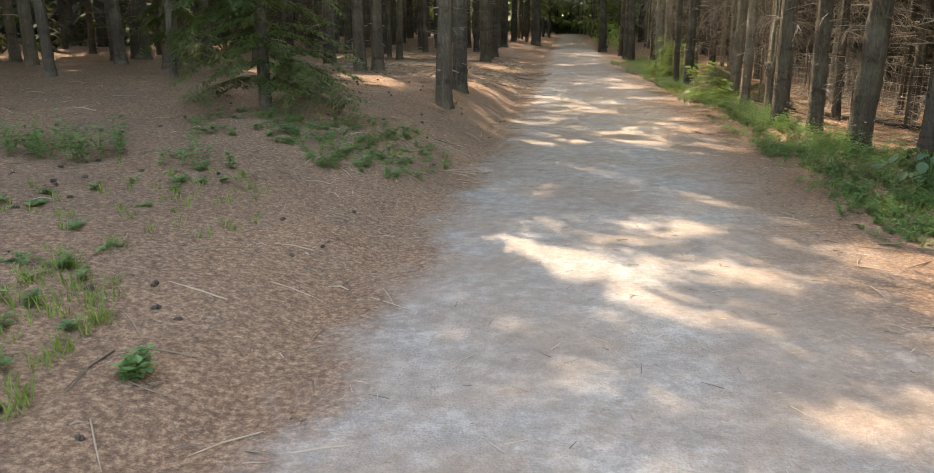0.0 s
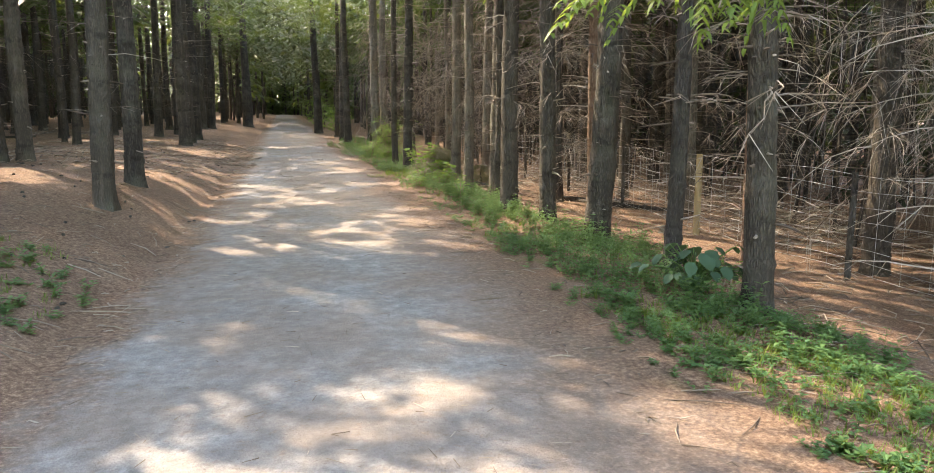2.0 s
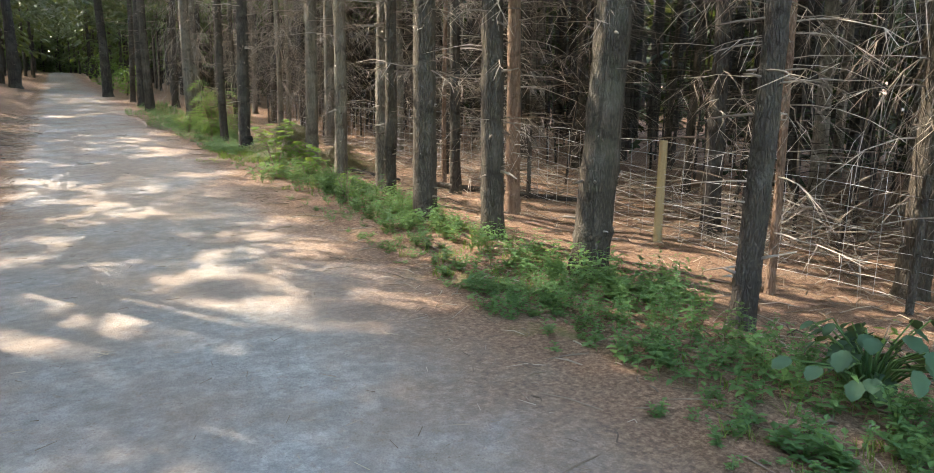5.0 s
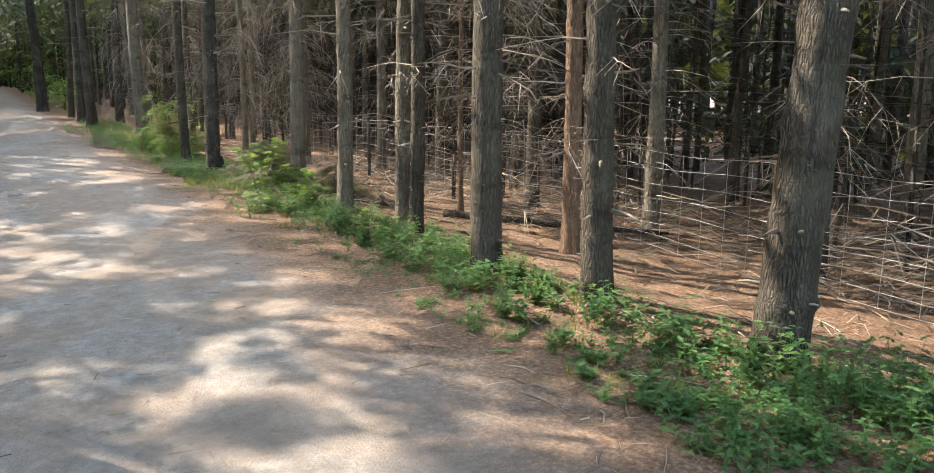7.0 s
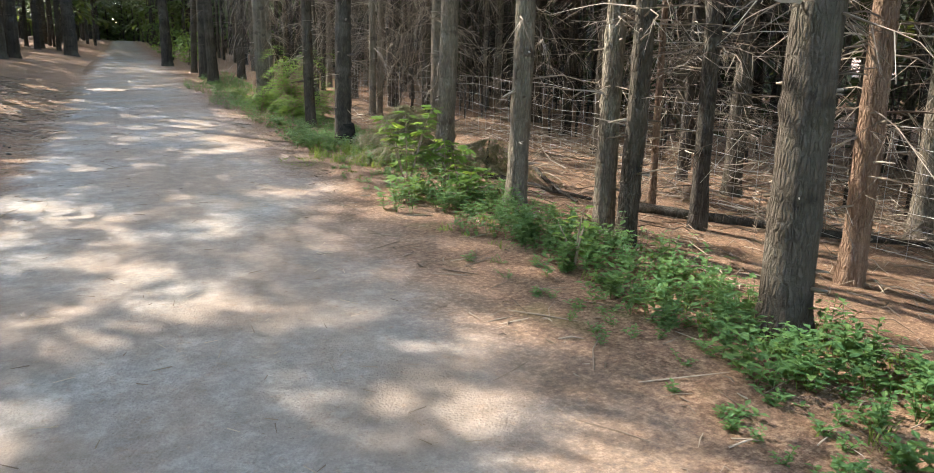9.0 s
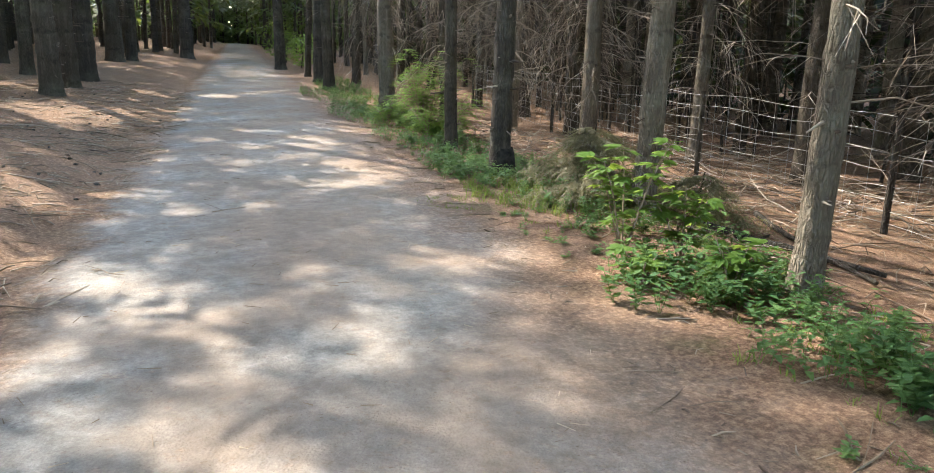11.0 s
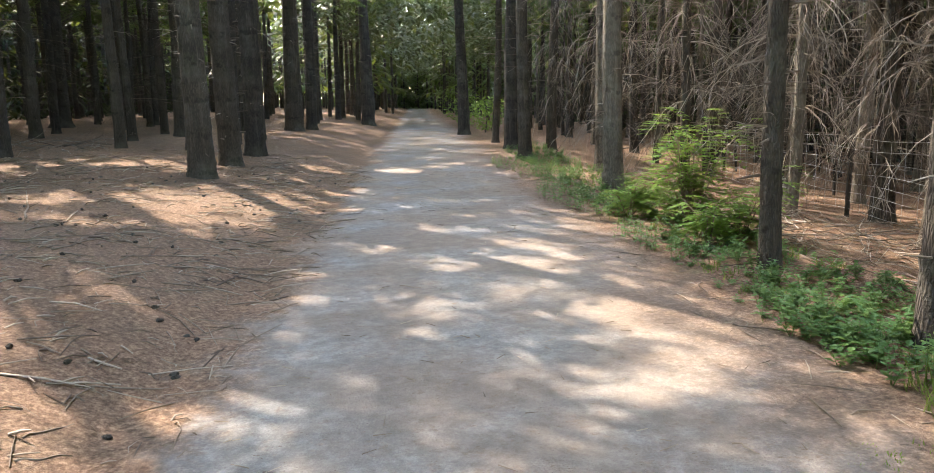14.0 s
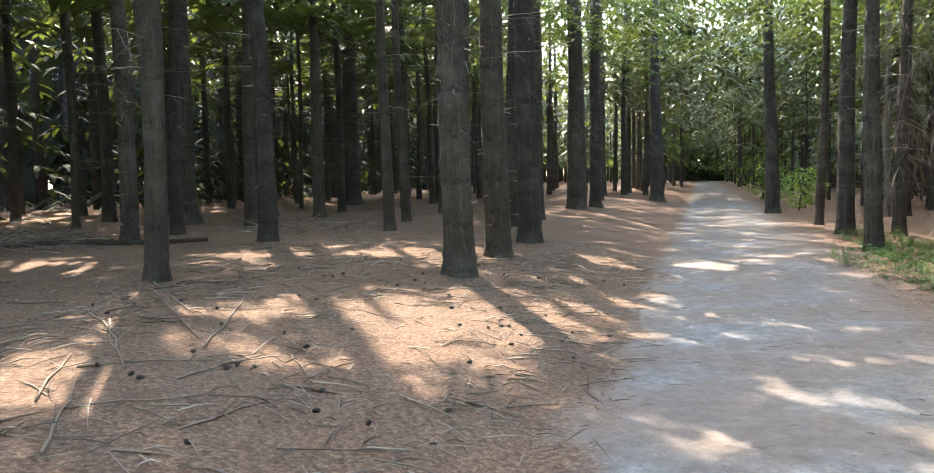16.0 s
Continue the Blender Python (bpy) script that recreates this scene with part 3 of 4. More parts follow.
# Needle colour darkened so that the depth of the woods looks shaded.
FAR_NEEDLES_SHADED = leaf_material("shaded_far_needles", (0.018, 0.025, 0.018), (0.032, 0.043, 0.029), (0.055, 0.068, 0.046), 0.12, 0.95)


def far_woods():
    """Distant trunks and foliage on all sides, past counting."""
    rnd = random.Random(9)
    trunks, foliage, dark = Soup(), Soup(), Soup()
    for i in range(2300):
        end = i % 4 == 0
        if not end:
            y, side = rnd.uniform(2, 125) if i % 9 else rnd.uniform(-25, 2), rnd.choice((-1, 1))
            x = middle(y) + side * ((13.5 if side > 0 else 19.5) + 30 * rnd.random() ** 1.3)
        else:
            y = rnd.uniform(80, 170)
            x = middle(y) + (rnd.choice((-1, 1)) * rnd.uniform(2.4, 34) if y < 138 else rnd.uniform(-22, 22))
        z, r = land(x, y, False), rnd.uniform(0.1, 0.2)
        trunks.tube([Vector((x, y, z - 0.1)), Vector((x, y, z + 5)), Vector((x + rnd.uniform(-0.2, 0.2), y, z + 13))], [r, r * 0.75, r * 0.2], 5)
        close = abs(x - middle(y)) < 26 and not end
        for _ in range((50 if y > 132 else 24) if end else 14 if close else 11):
            h = rnd.random() ** (1.25 if end else 1.9)
            a, o = rnd.uniform(0, 6.28), (1 - 0.6 * h) * rnd.uniform(0.2, 2.0)
            d = Vector((math.cos(a), math.sin(a), -0.3))
            p = Vector((x, y, z + (2.5 if end and y < 132 else 0.4) + 13 * h)) + d * o * 0.6
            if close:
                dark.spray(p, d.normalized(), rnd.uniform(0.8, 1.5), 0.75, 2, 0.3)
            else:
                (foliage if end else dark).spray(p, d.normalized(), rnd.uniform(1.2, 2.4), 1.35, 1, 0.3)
    # Large loose dark leaves added to close the sky gaps behind the trunks.
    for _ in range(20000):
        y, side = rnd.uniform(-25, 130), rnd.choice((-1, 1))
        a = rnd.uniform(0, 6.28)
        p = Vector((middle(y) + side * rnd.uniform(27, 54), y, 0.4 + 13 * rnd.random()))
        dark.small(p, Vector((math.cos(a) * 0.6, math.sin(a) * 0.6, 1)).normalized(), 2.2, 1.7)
    canopy = Soup()
    for _ in range(8500):
        y = rnd.uniform(56, 140)
        p = Vector((middle(y) + rnd.uniform(-8, 8), y, rnd.uniform(5.5, 17)))
        a = rnd.uniform(0, 6.28)
        canopy.spray(p, Vector((math.cos(a), math.sin(a), -0.3)).normalized(), rnd.uniform(0.9, 1.6), 0.7, 2, 0.4)
    far = new("far_woods")
    tagged(canopy.object("canopy", CANOPY, far, "light green canopy over the path", smooth=False), kind="stuff")
    trunks.object("trunks", BARK_DARK, far)["kind"] = "stuff"
    foliage.object("foliage", NEEDLES, far, smooth=False)["kind"] = "stuff"
    dark.object("foliage", FAR_NEEDLES_SHADED, far, smooth=False)["kind"] = "stuff"
    tagged(far, "distant conifer woods around the path, darkened by shade put into the needle colour", "woods", kind="stuff")


far_woods()


def bright_end():
    """Young broadleaf trees in the light where the path runs out of sight."""
    rnd = random.Random(21)
    for x, y, h in ((4.6, 62, 11), (13.5, 66, 9), (16, 80, 12), (6, 84, 12), (10.2, 60.5, 2.2), (9.6, 55, 1.6), (9.9, 51, 1.5), (9.2, 49, 1.3)):
        t = new("broadleaf_tree")
        t.location = (x, y, land(x, y))
        trunk = Soup()
        trunk.tube([Vector((0, 0, -0.1)), Vector((0.1, 0, h * 0.5)), Vector((0, 0.1, h))], [0.02 + 0.012 * h, 0.01 + 0.007 * h, 0.01], 7)
        trunk.object("trunk", BARK, t)
        crown = Soup()
        lo = 0.4 if h > 4 else 0.1
        for _ in range(int(260 + (200 if h > 4 else 130) * h)):
            a, q = rnd.uniform(0, 6.28), rnd.random()
            out = h * (0.26 if h > 4 else 0.6) * math.sqrt(rnd.random()) * math.sin(0.3 + 2.6 * q)
            p = Vector((math.cos(a) * out, math.sin(a) * out, h * (lo + (1.02 - lo) * q)))
            d = Vector((math.cos(a), math.sin(a), rnd.uniform(-0.6, 0.4))).normalized()
            crown.leaf(p, d, Vector((rnd.uniform(-0.5, 0.5), rnd.uniform(-0.5, 0.5), 1)), 0.1 + 0.013 * h, 0.08 + 0.009 * h)
        tagged(crown.object("crown", CANOPY if h > 4 else SAPLING, t, smooth=False), kind="stuff")
        tagged(t, "young broadleaf tree with light green leaves in sunlight", "tree", "bright young trees")


bright_end()


def dead_saplings():
    """Thin dead stems with bare branches that fill the plantation behind the fence."""
    rnd = random.Random(33)
    kinds = []
    for k in range(6):
        stem, bare, h = Soup(), Soup(), 3.0 + 0.55 * k
        stem.tube([Vector((0, 0, -0.05)), Vector((rnd.uniform(-0.1, 0.1), 0, h * 0.5)), Vector((rnd.uniform(-0.2, 0.2), 0.05, h))], [0.03, 0.022, 0.006], 5)
        for _ in range(25):
            dead_branch(bare, Vector((0, 0, rnd.uniform(0.2, h))), rnd.uniform(0, 6.28), rnd.uniform(0.4, 1.4), rnd.uniform(0.004, 0.009), rnd, rnd.uniform(0, 0.5), 0)
        t = new("dead_sapling")
        stem.object("stem", BARK_DARK, t)
        tagged(bare.object("deadwood", TWIG_SHADED, t), kind="stuff")
        kinds.append(tagged(t, "thin dead conifer stem with bare branches in a shade-darkened brown", "dead sapling", "dead saplings"))
    for i in range(170):
        y = rnd.uniform(2, 36)
        x = middle(y) + rnd.uniform(7.2, 15)
        m = pose(x, y, land(x, y), rnd.uniform(-4, 4), rnd.uniform(-4, 4), rnd.uniform(0, 360))
        if i < 6:
            kinds[i].matrix_basis = m
        else:
            copy_thing(kinds[i % 6], m)


dead_saplings()

# ---- dead branches that stand out, hung on the trees of the row ----
BRANCHES = []
for i in range(7):
    r_, s_ = random.Random(60 + i), Soup()
    dead_branch(s_, Vector((0, 0, 0)), 0.0, r_.uniform(0.5, 0.85), r_.uniform(0.007, 0.012), r_, r_.uniform(0.0, 0.35), 4)
    me_ = bpy.data.meshes.new("dead_branch")
    me_.from_pydata(s_.v, [], s_.f)
    me_.materials.append(TWIG)
    BRANCHES.append(me_)
for t in row_trees[:12] + [behind_trees[k] for k in (0, 2, 5, 6, 7)]:
    for k in range(15):
        h = 0.55 * round(rng.uniform(2, 8)) + rng.uniform(-0.06, 0.06)
        b = new("dead_branch", rng.choice(BRANCHES))
        b.parent = t
        b.location, b.rotation_euler = (0, 0, h), (0, rng.uniform(-0.15, 0.25), rng.uniform(0, 6.28))
        b.scale = (rng.uniform(0.7, 1.2),) * 3


def sunlit_boughs():
    """Green boughs of a spruce, coloured as sunlit, that hang over the edge of the path."""
    rnd = random.Random(8)
    t = row_trees[0]
    origin = Vector(t.location)
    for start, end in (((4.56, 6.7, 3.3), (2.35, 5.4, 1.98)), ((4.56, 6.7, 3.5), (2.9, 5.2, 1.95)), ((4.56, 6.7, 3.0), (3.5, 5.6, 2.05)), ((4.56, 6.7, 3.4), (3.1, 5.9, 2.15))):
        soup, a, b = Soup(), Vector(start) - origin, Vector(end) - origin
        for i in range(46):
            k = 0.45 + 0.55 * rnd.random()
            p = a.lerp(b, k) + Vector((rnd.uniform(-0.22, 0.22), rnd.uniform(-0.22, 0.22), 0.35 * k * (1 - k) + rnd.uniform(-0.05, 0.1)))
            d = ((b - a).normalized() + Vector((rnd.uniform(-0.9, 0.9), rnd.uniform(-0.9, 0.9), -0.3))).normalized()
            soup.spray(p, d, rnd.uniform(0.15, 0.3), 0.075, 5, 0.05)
        tagged(soup.object("live_bough", SUNLIT, t, "green needle bough with sunlight put into its colour", smooth=False), kind="stuff")
        wood = Soup()
        wood.tube([a, a.lerp(b, 0.5) + Vector((0, 0, 0.1)), b], [0.018, 0.012, 0.004], 5)
        wood.object("bough_stem", TWIG, t)


sunlit_boughs()

char = Soup()
char.tube([Vector((0, 0, z)) for z in (-0.1, 0.03, 0.12, 0.22, 0.3)], [0.205, 0.165, 0.145, 0.133, 0.115], 14)
char.object("burnt_collar", CHAR, row_trees[9], "blackened bark at the foot")


RESIN = stick_material("dried_resin", (0.5, 0.5, 0.48), (0.6, 0.6, 0.57), (0.7, 0.69, 0.66))
for k, (turn, lo, hi) in enumerate(((3.72, 0.72, 1.5), (3.82, 0.95, 1.32), (3.64, 1.1, 1.36))):
    r_, s_, z = random.Random(90 + k), Soup(), lo
    line_ = []
    while z < hi:
        w = turn + 0.05 * math.sin(z * 9 + k) + r_.uniform(-0.03, 0.03)
        rr = 0.13 * (1 - 0.8 * z / 14) * 1.02
        line_.append(Vector((math.cos(w) * rr, math.sin(w) * rr, z)))
        z += 0.05
    s_.tube(line_, [r_.uniform(0.003, 0.011) for _ in line_], 5)
    s_.object("resin_streak", RESIN, row_trees[4], "whitish streak of dried resin")


# ---- fence of wire netting behind the row ----
FENCE = [Vector(p) for p in ((6.6, 1.5, 0), (7.1, 5.0, 0), (7.3, 8.5, 0), (7.52, 11.5, 0), (8.4, 15.0, 0), (8.8, 18.0, 0), (9.3, 21.5, 0), (10.0, 27.0, 0), (10.8, 33.0, 0))]


def fence():
    f = new("wire_fence")
    for i, p in enumerate(FENCE):
        thick = 0.05 if i == 3 else 0.035
        s = Soup()
        s.tube([Vector((p.x, p.y, land(p.x, p.y) + h)) for h in (-0.2, 0.4, 0.85, 1.18)], [thick, thick * 1.02, thick * 0.98, thick * 0.95], 10, cap=True)
        s.object("post", POST if i == 3 else BARK_DARK, f, "pale yellow wooden post" if i == 3 else "", smooth=False)
    line = []
    for a, b in zip(FENCE, FENCE[1:]):
        n = max(2, int((b - a).length / 0.32))
        line += [a.lerp(b, k / n) for k in range(n)]
    stay = Soup()
    stay.tube([Vector((0, 0, 0.08)), Vector((0.004, 0, 0.6)), Vector((0, 0, 1.16))], [0.0024] * 3, 4)
    me = stay.object("stay_wire", WIRE, f).data
    f.children[-1].location = (line[0].x, line[0].y, land(line[0].x, line[0].y))
    for p in line[1:]:
        w = new("stay_wire", me)
        w.parent, w.location = f, (p.x, p.y, land(p.x, p.y, False))
    for h in (0.1, 0.22, 0.35, 0.49, 0.65, 0.82, 1.0, 1.16):
        s = Soup()
        s.tube([Vector((p.x, p.y, land(p.x, p.y, False) + h + 0.02 * math.sin(i * 0.9 + h * 5))) for i, p in enumerate(line)], [0.0025] * len(line), 4)
        s.object("wire", WIRE, f)
    tagged(f, "sagging wire-netting fence on wooden posts in the forest", "fence")


fence()


# ---- fallen wood ----
def stick(x0, y0, x1, y1, r=0.009, name="stick", material=STICK, label="dry fallen stick lying on the ground"):
    rnd = random.Random(int(x0 * 91 + y0 * 37))
    path = []
    for i in range(7):
        k = i / 6
        x, y = x0 + (x1 - x0) * k + rnd.uniform(-0.014, 0.014), y0 + (y1 - y0) * k + rnd.uniform(-0.014, 0.014)
        path.append(Vector((x, y, land(x, y) + r * 0.8 + (0.028 if abs(x - middle(y)) < 1.6 else 0.0) + rnd.uniform(0, 0.006))))
    s = Soup()
    s.tube(path, [r * (1.0 - 0.5 * i / 6) for i in range(7)], 6, cap=True)
    if (path[-1] - path[0]).length > 0.25:
        for k in (2, 4):
            d = Vector((rnd.uniform(-1, 1), rnd.uniform(-1, 1), 0.25)).normalized() * rnd.uniform(0.06, 0.16)
            s.tube([path[k], path[k] + d], [r * 0.5, r * 0.2], 4)
    ob = s.object(name, material)
    return tagged(ob, label, "log" if name == "fallen_log" else "stick", "fallen wood" if name != "fallen_log" else "")


for row in [(2.5, 19.08, 2.77, 19.2), (1.68, 17.63, 1.85, 17.45), (3.7, 17.57, 3.8, 17.59), (2.74, 20.4, 2.78, 20.34), (1.2, 19.88, 1.34, 20.08), (1.23, 19.71, 1.38, 19.84),
            (1.08, 21.71, 1.38, 21.81), (3.9, 19.41, 3.96, 19.31), (2.03, 21.81, 2.18, 22.01), (1.25, 20.44, 1.62, 20.6), (0.92, 20.96, 1.1, 20.9), (0.85, 21.41, 1.11, 21.57),
            (2.91, 22.35, 3.06, 22.24), (4.13, 24.47, 4.39, 24.5), (0.12, 24.93, 0.45, 24.55), (-0.7, 23.78, -0.1, 24.23), (-2.41, 27.27, -0.9, 25.47), (-0.51, 23.17, -0.92, 24.0),
            (-2.96, 26.06, -1.98, 25.64), (-1.8, 25.4, -0.9, 24.49), (-0.04, 23.72, 0.1, 24.5), (-1.0, 4.3, -0.8, 4.45),
            (0.03, 22.52, -0.52, 23.51), (-0.25, 23.08, 0.26, 23.56), (-2.02, 26.68, -0.46, 24.71), (0.58, 23.87, 0.89, 23.42), (-1.97, 24.77, -1.59, 25.2), (-1.39, 25.06, -0.43, 23.8),
            (0.37, 23.04, 0.57, 23.63), (-0.29, 24.49, -0.95, 26.46), (0.3, 24.56, 0.58, 24.13), (1.18, 20.53, 1.38, 20.39), (1.5, 20.97, 1.65, 20.9), (1.45, 21.4, 1.56, 21.11)]:
    stick(*row, r=0.0035 + 0.005 * min(1.5, math.hypot(row[2] - row[0], row[3] - row[1])))
stick(7.2, 16.1, 9.3, 14.0, 0.06, "fallen_log", BARK_DARK, "dark fallen log lying among the trees")
stick(6.55, 18.0, 6.85, 16.4, 0.04, "fallen_log", BARK_DARK, "dark fallen log lying among the trees")
stick(7.7, 18.6, 6.5, 16.2, 0.03, "fallen_log", BARK_DARK, "thin fallen trunk lying among the trees")
stick(-7.5, 29.5, -4.0, 31.5, 0.07, "fallen_log", BARK, "fallen log in needle litter")


def brush_pile(x, y, radius, height, count, seed):
    rnd, s = random.Random(seed), Soup()
    for _ in range(count):
        a, d = rnd.uniform(0, 6.28), radius * math.sqrt(rnd.random())
        px, py = x + math.cos(a) * d, y + math.sin(a) * d
        base = Vector((px, py, land(px, py) + rnd.random() * height * (1 - d / radius)))
        dead_branch(s, base, rnd.uniform(0, 6.28), rnd.uniform(0.4, 1.2), rnd.uniform(0.005, 0.013), rnd, rnd.uniform(-0.3, 0.25), 4)
    return tagged(s.object("brush_pile", TWIG), "tangled pile of pale dead branches on the forest floor", "brushwood", "brush piles", kind="stuff")


for i, (x, y, r, h, n) in enumerate([(9.3, 10.9, 1.2, 0.9, 150), (10.2, 12.0, 1.4, 0.8, 130), (8.8, 7.3, 1.1, 0.3, 70), (9.6, 16.0, 1.5, 0.7, 120), (9.3, 19.4, 1.5, 0.5, 90),
                                     (10.2, 14, 1.5, 0.7, 100), (7.6, 24.6, 1.2, 0.4, 60), (-6.4, 30.4, 1.4, 0.5, 90), (-3.4, 34.6, 1.6, 0.3, 50), (10.5, 23, 1.8, 0.7, 100)]):
    brush_pile(x, y, r, h, n, 300 + i)


def litter():
    """Twigs and needle bundles scattered over the forest floor, and cones."""
    rnd, s = random.Random(14), Soup()
    for i in range(6500):
        y = rnd.uniform(1.0, 34)
        if rnd.random() < 0.6:
            u = -1.35 - 6.5 * rnd.random() ** 1.5
        else:
            u = 1.35 + 6 * rnd.random() ** 1.3
        if y < 16 and u < 0 and rnd.random() < 0.45 or 15 < y < 19 and -2.2 < u < 0 and rnd.random() < 0.7:
            continue
        x = middle(y) + u
        a, n = rnd.uniform(0, 6.28), 0.05 + 0.38 * rnd.random() ** 3
        p = Vector((x, y, land(x, y) + 0.006))
        q = Vector((x + math.cos(a) * n, y + math.sin(a) * n, 0))
        q.z = land(q.x, q.y) + rnd.uniform(0.004, 0.03)
        m = (p + q) / 2 + Vector((rnd.uniform(-0.02, 0.02), rnd.uniform(-0.02, 0.02), 0.008))
        r = rnd.uniform(0.002, 0.006)
        s.tube([p, m, q], [r, r, r * 0.5], 3)
    for _ in range(2200):
        y = rnd.uniform(2.0, 27)
        x = middle(y) + rnd.uniform(2.8, 8.5)
        a, n = rnd.uniform(0, 6.28), 0.12 + 0.45 * rnd.random() ** 2
        p = Vector((x, y, land(x, y) + 0.008))
        q = Vector((x + math.cos(a) * n, y + math.sin(a) * n, 0))
        q.z = land(q.x, q.y) + rnd.uniform(0.005, 0.06)
        m = (p + q) / 2 + Vector((rnd.uniform(-0.05, 0.05), rnd.uniform(-0.05, 0.05), rnd.uniform(0.0, 0.05)))
        r = rnd.uniform(0.003, 0.007)
        s.tube([p, m, q], [r, r, r * 0.5], 3)
    for _ in range(3200):
        y = 15 + 17 * rnd.random()
        x = middle(y) - 1.3 - 6.2 * rnd.random()
        if noise.noise((x * 0.9, y * 0.9, 6)) < -0.12:
            continue
        a, n = rnd.gauss(0.15, 0.7), 0.08 + (0.4 if y > 19 else 0.1) * rnd.random() ** 2.5
        p = Vector((x, y, land(x, y) + 0.008))
        q = Vector((x + math.cos(a) * n, y + math.sin(a) * n, 0))
        q.z = land(q.x, q.y) + rnd.uniform(0.006, 0.05)
        m = (p + q) / 2 + Vector((0, rnd.uniform(-0.015, 0.015), rnd.uniform(0.0, 0.015)))
        r = rnd.uniform(0.003, 0.008)
        s.tube([p, m, q], [r, r, r * 0.5], 3)
    for _ in range(900):
        y = rnd.uniform(1.5, 34)
        u = rnd.uniform(-1.3, 1.6)
        x = middle(y) + u
        a, n = rnd.uniform(0, 6.28), rnd.uniform(0.03, 0.1)
        p = Vector((x, y, land(x, y) + 0.032))
        s.tube([p, p + Vector((math.cos(a) * n, math.sin(a) * n, 0.003))], [0.003, 0.0015], 3)
    tagged(s.object("twig_litter", STICK), "dry twigs and needle bundles scattered on the forest floor", "litter", kind="stuff")
    c = Soup()
    for _ in range(260):
        y = rnd.uniform(2, 30)
        x = middle(y) - rnd.uniform(1.6, 6)
        p = Vector((x, y, land(x, y) + 0.012))
        d = Vector((rnd.uniform(-1, 1), rnd.uniform(-1, 1), 0)).normalized()
        c.tube([p, p + d * 0.012, p + d * 0.035, p + d * 0.05], [0.004, 0.014, 0.012, 0.003], 6)
    tagged(c.object("pine_cone_scatter", BARK_DARK), "small dark fallen cones on the needle litter", "cones", kind="stuff")


litter()


# ---- undergrowth ----
def forb(s, x, y, h, spread, stems, leaf, rnd):
    """A leafy herb: a few stems with pairs of pointed leaves."""
    z = land(x, y)
    for _ in range(stems):
        a = rnd.uniform(0, 6.28)
        top = Vector((x + math.cos(a) * spread * rnd.random(), y + math.sin(a) * spread * rnd.random(), z + h * rnd.uniform(0.5, 1)))
        base = Vector((x, y, z - 0.01))
        s.tube([base, base.lerp(top, 0.6) + Vector((0, 0, h * 0.08)), top], [0.0022, 0.0016, 0.001], 3)
        for k in range(5):
            q = base.lerp(top, 0.3 + 0.17 * k)
            for sgn in (0, math.pi):
                w = a + k * 1.57 + sgn + rnd.uniform(-0.4, 0.4)
                d = Vector((math.cos(w), math.sin(w), rnd.uniform(-0.1, 0.45))).normalized()
                n = leaf * rnd.uniform(0.6, 1.15)
                s.small(q, d, n, n * 0.6)


def herb(s, x, y, h, rnd):
    """An upright herb with crossed pairs of broad pointed leaves."""
    base = Vector((x, y, land(x, y) - 0.01))
    top = base + Vector((rnd.uniform(-0.3, 0.3) * h, rnd.uniform(-0.3, 0.3) * h, h))
    s.tube([base, top], [0.002, 0.001], 3)
    turn = rnd.uniform(0, 6.28)
    tiers = 3 if h < 0.14 else 4
    for k in range(tiers):
        q = base.lerp(top, 0.35 + 0.65 * k / (tiers - 1))
        n = (0.032 + 0.14 * h) * (1.15 - 0.2 * k) * rnd.uniform(0.8, 1.2)
        for j in range(2):
            w = turn + k * 1.57 + j * 3.14 + rnd.uniform(-0.3, 0.3)
            s.leaf(q, Vector((math.cos(w), math.sin(w), rnd.uniform(0.0, 0.5))).normalized(), Vector((0, 0, 1)), n, n * 0.55, 0.3)


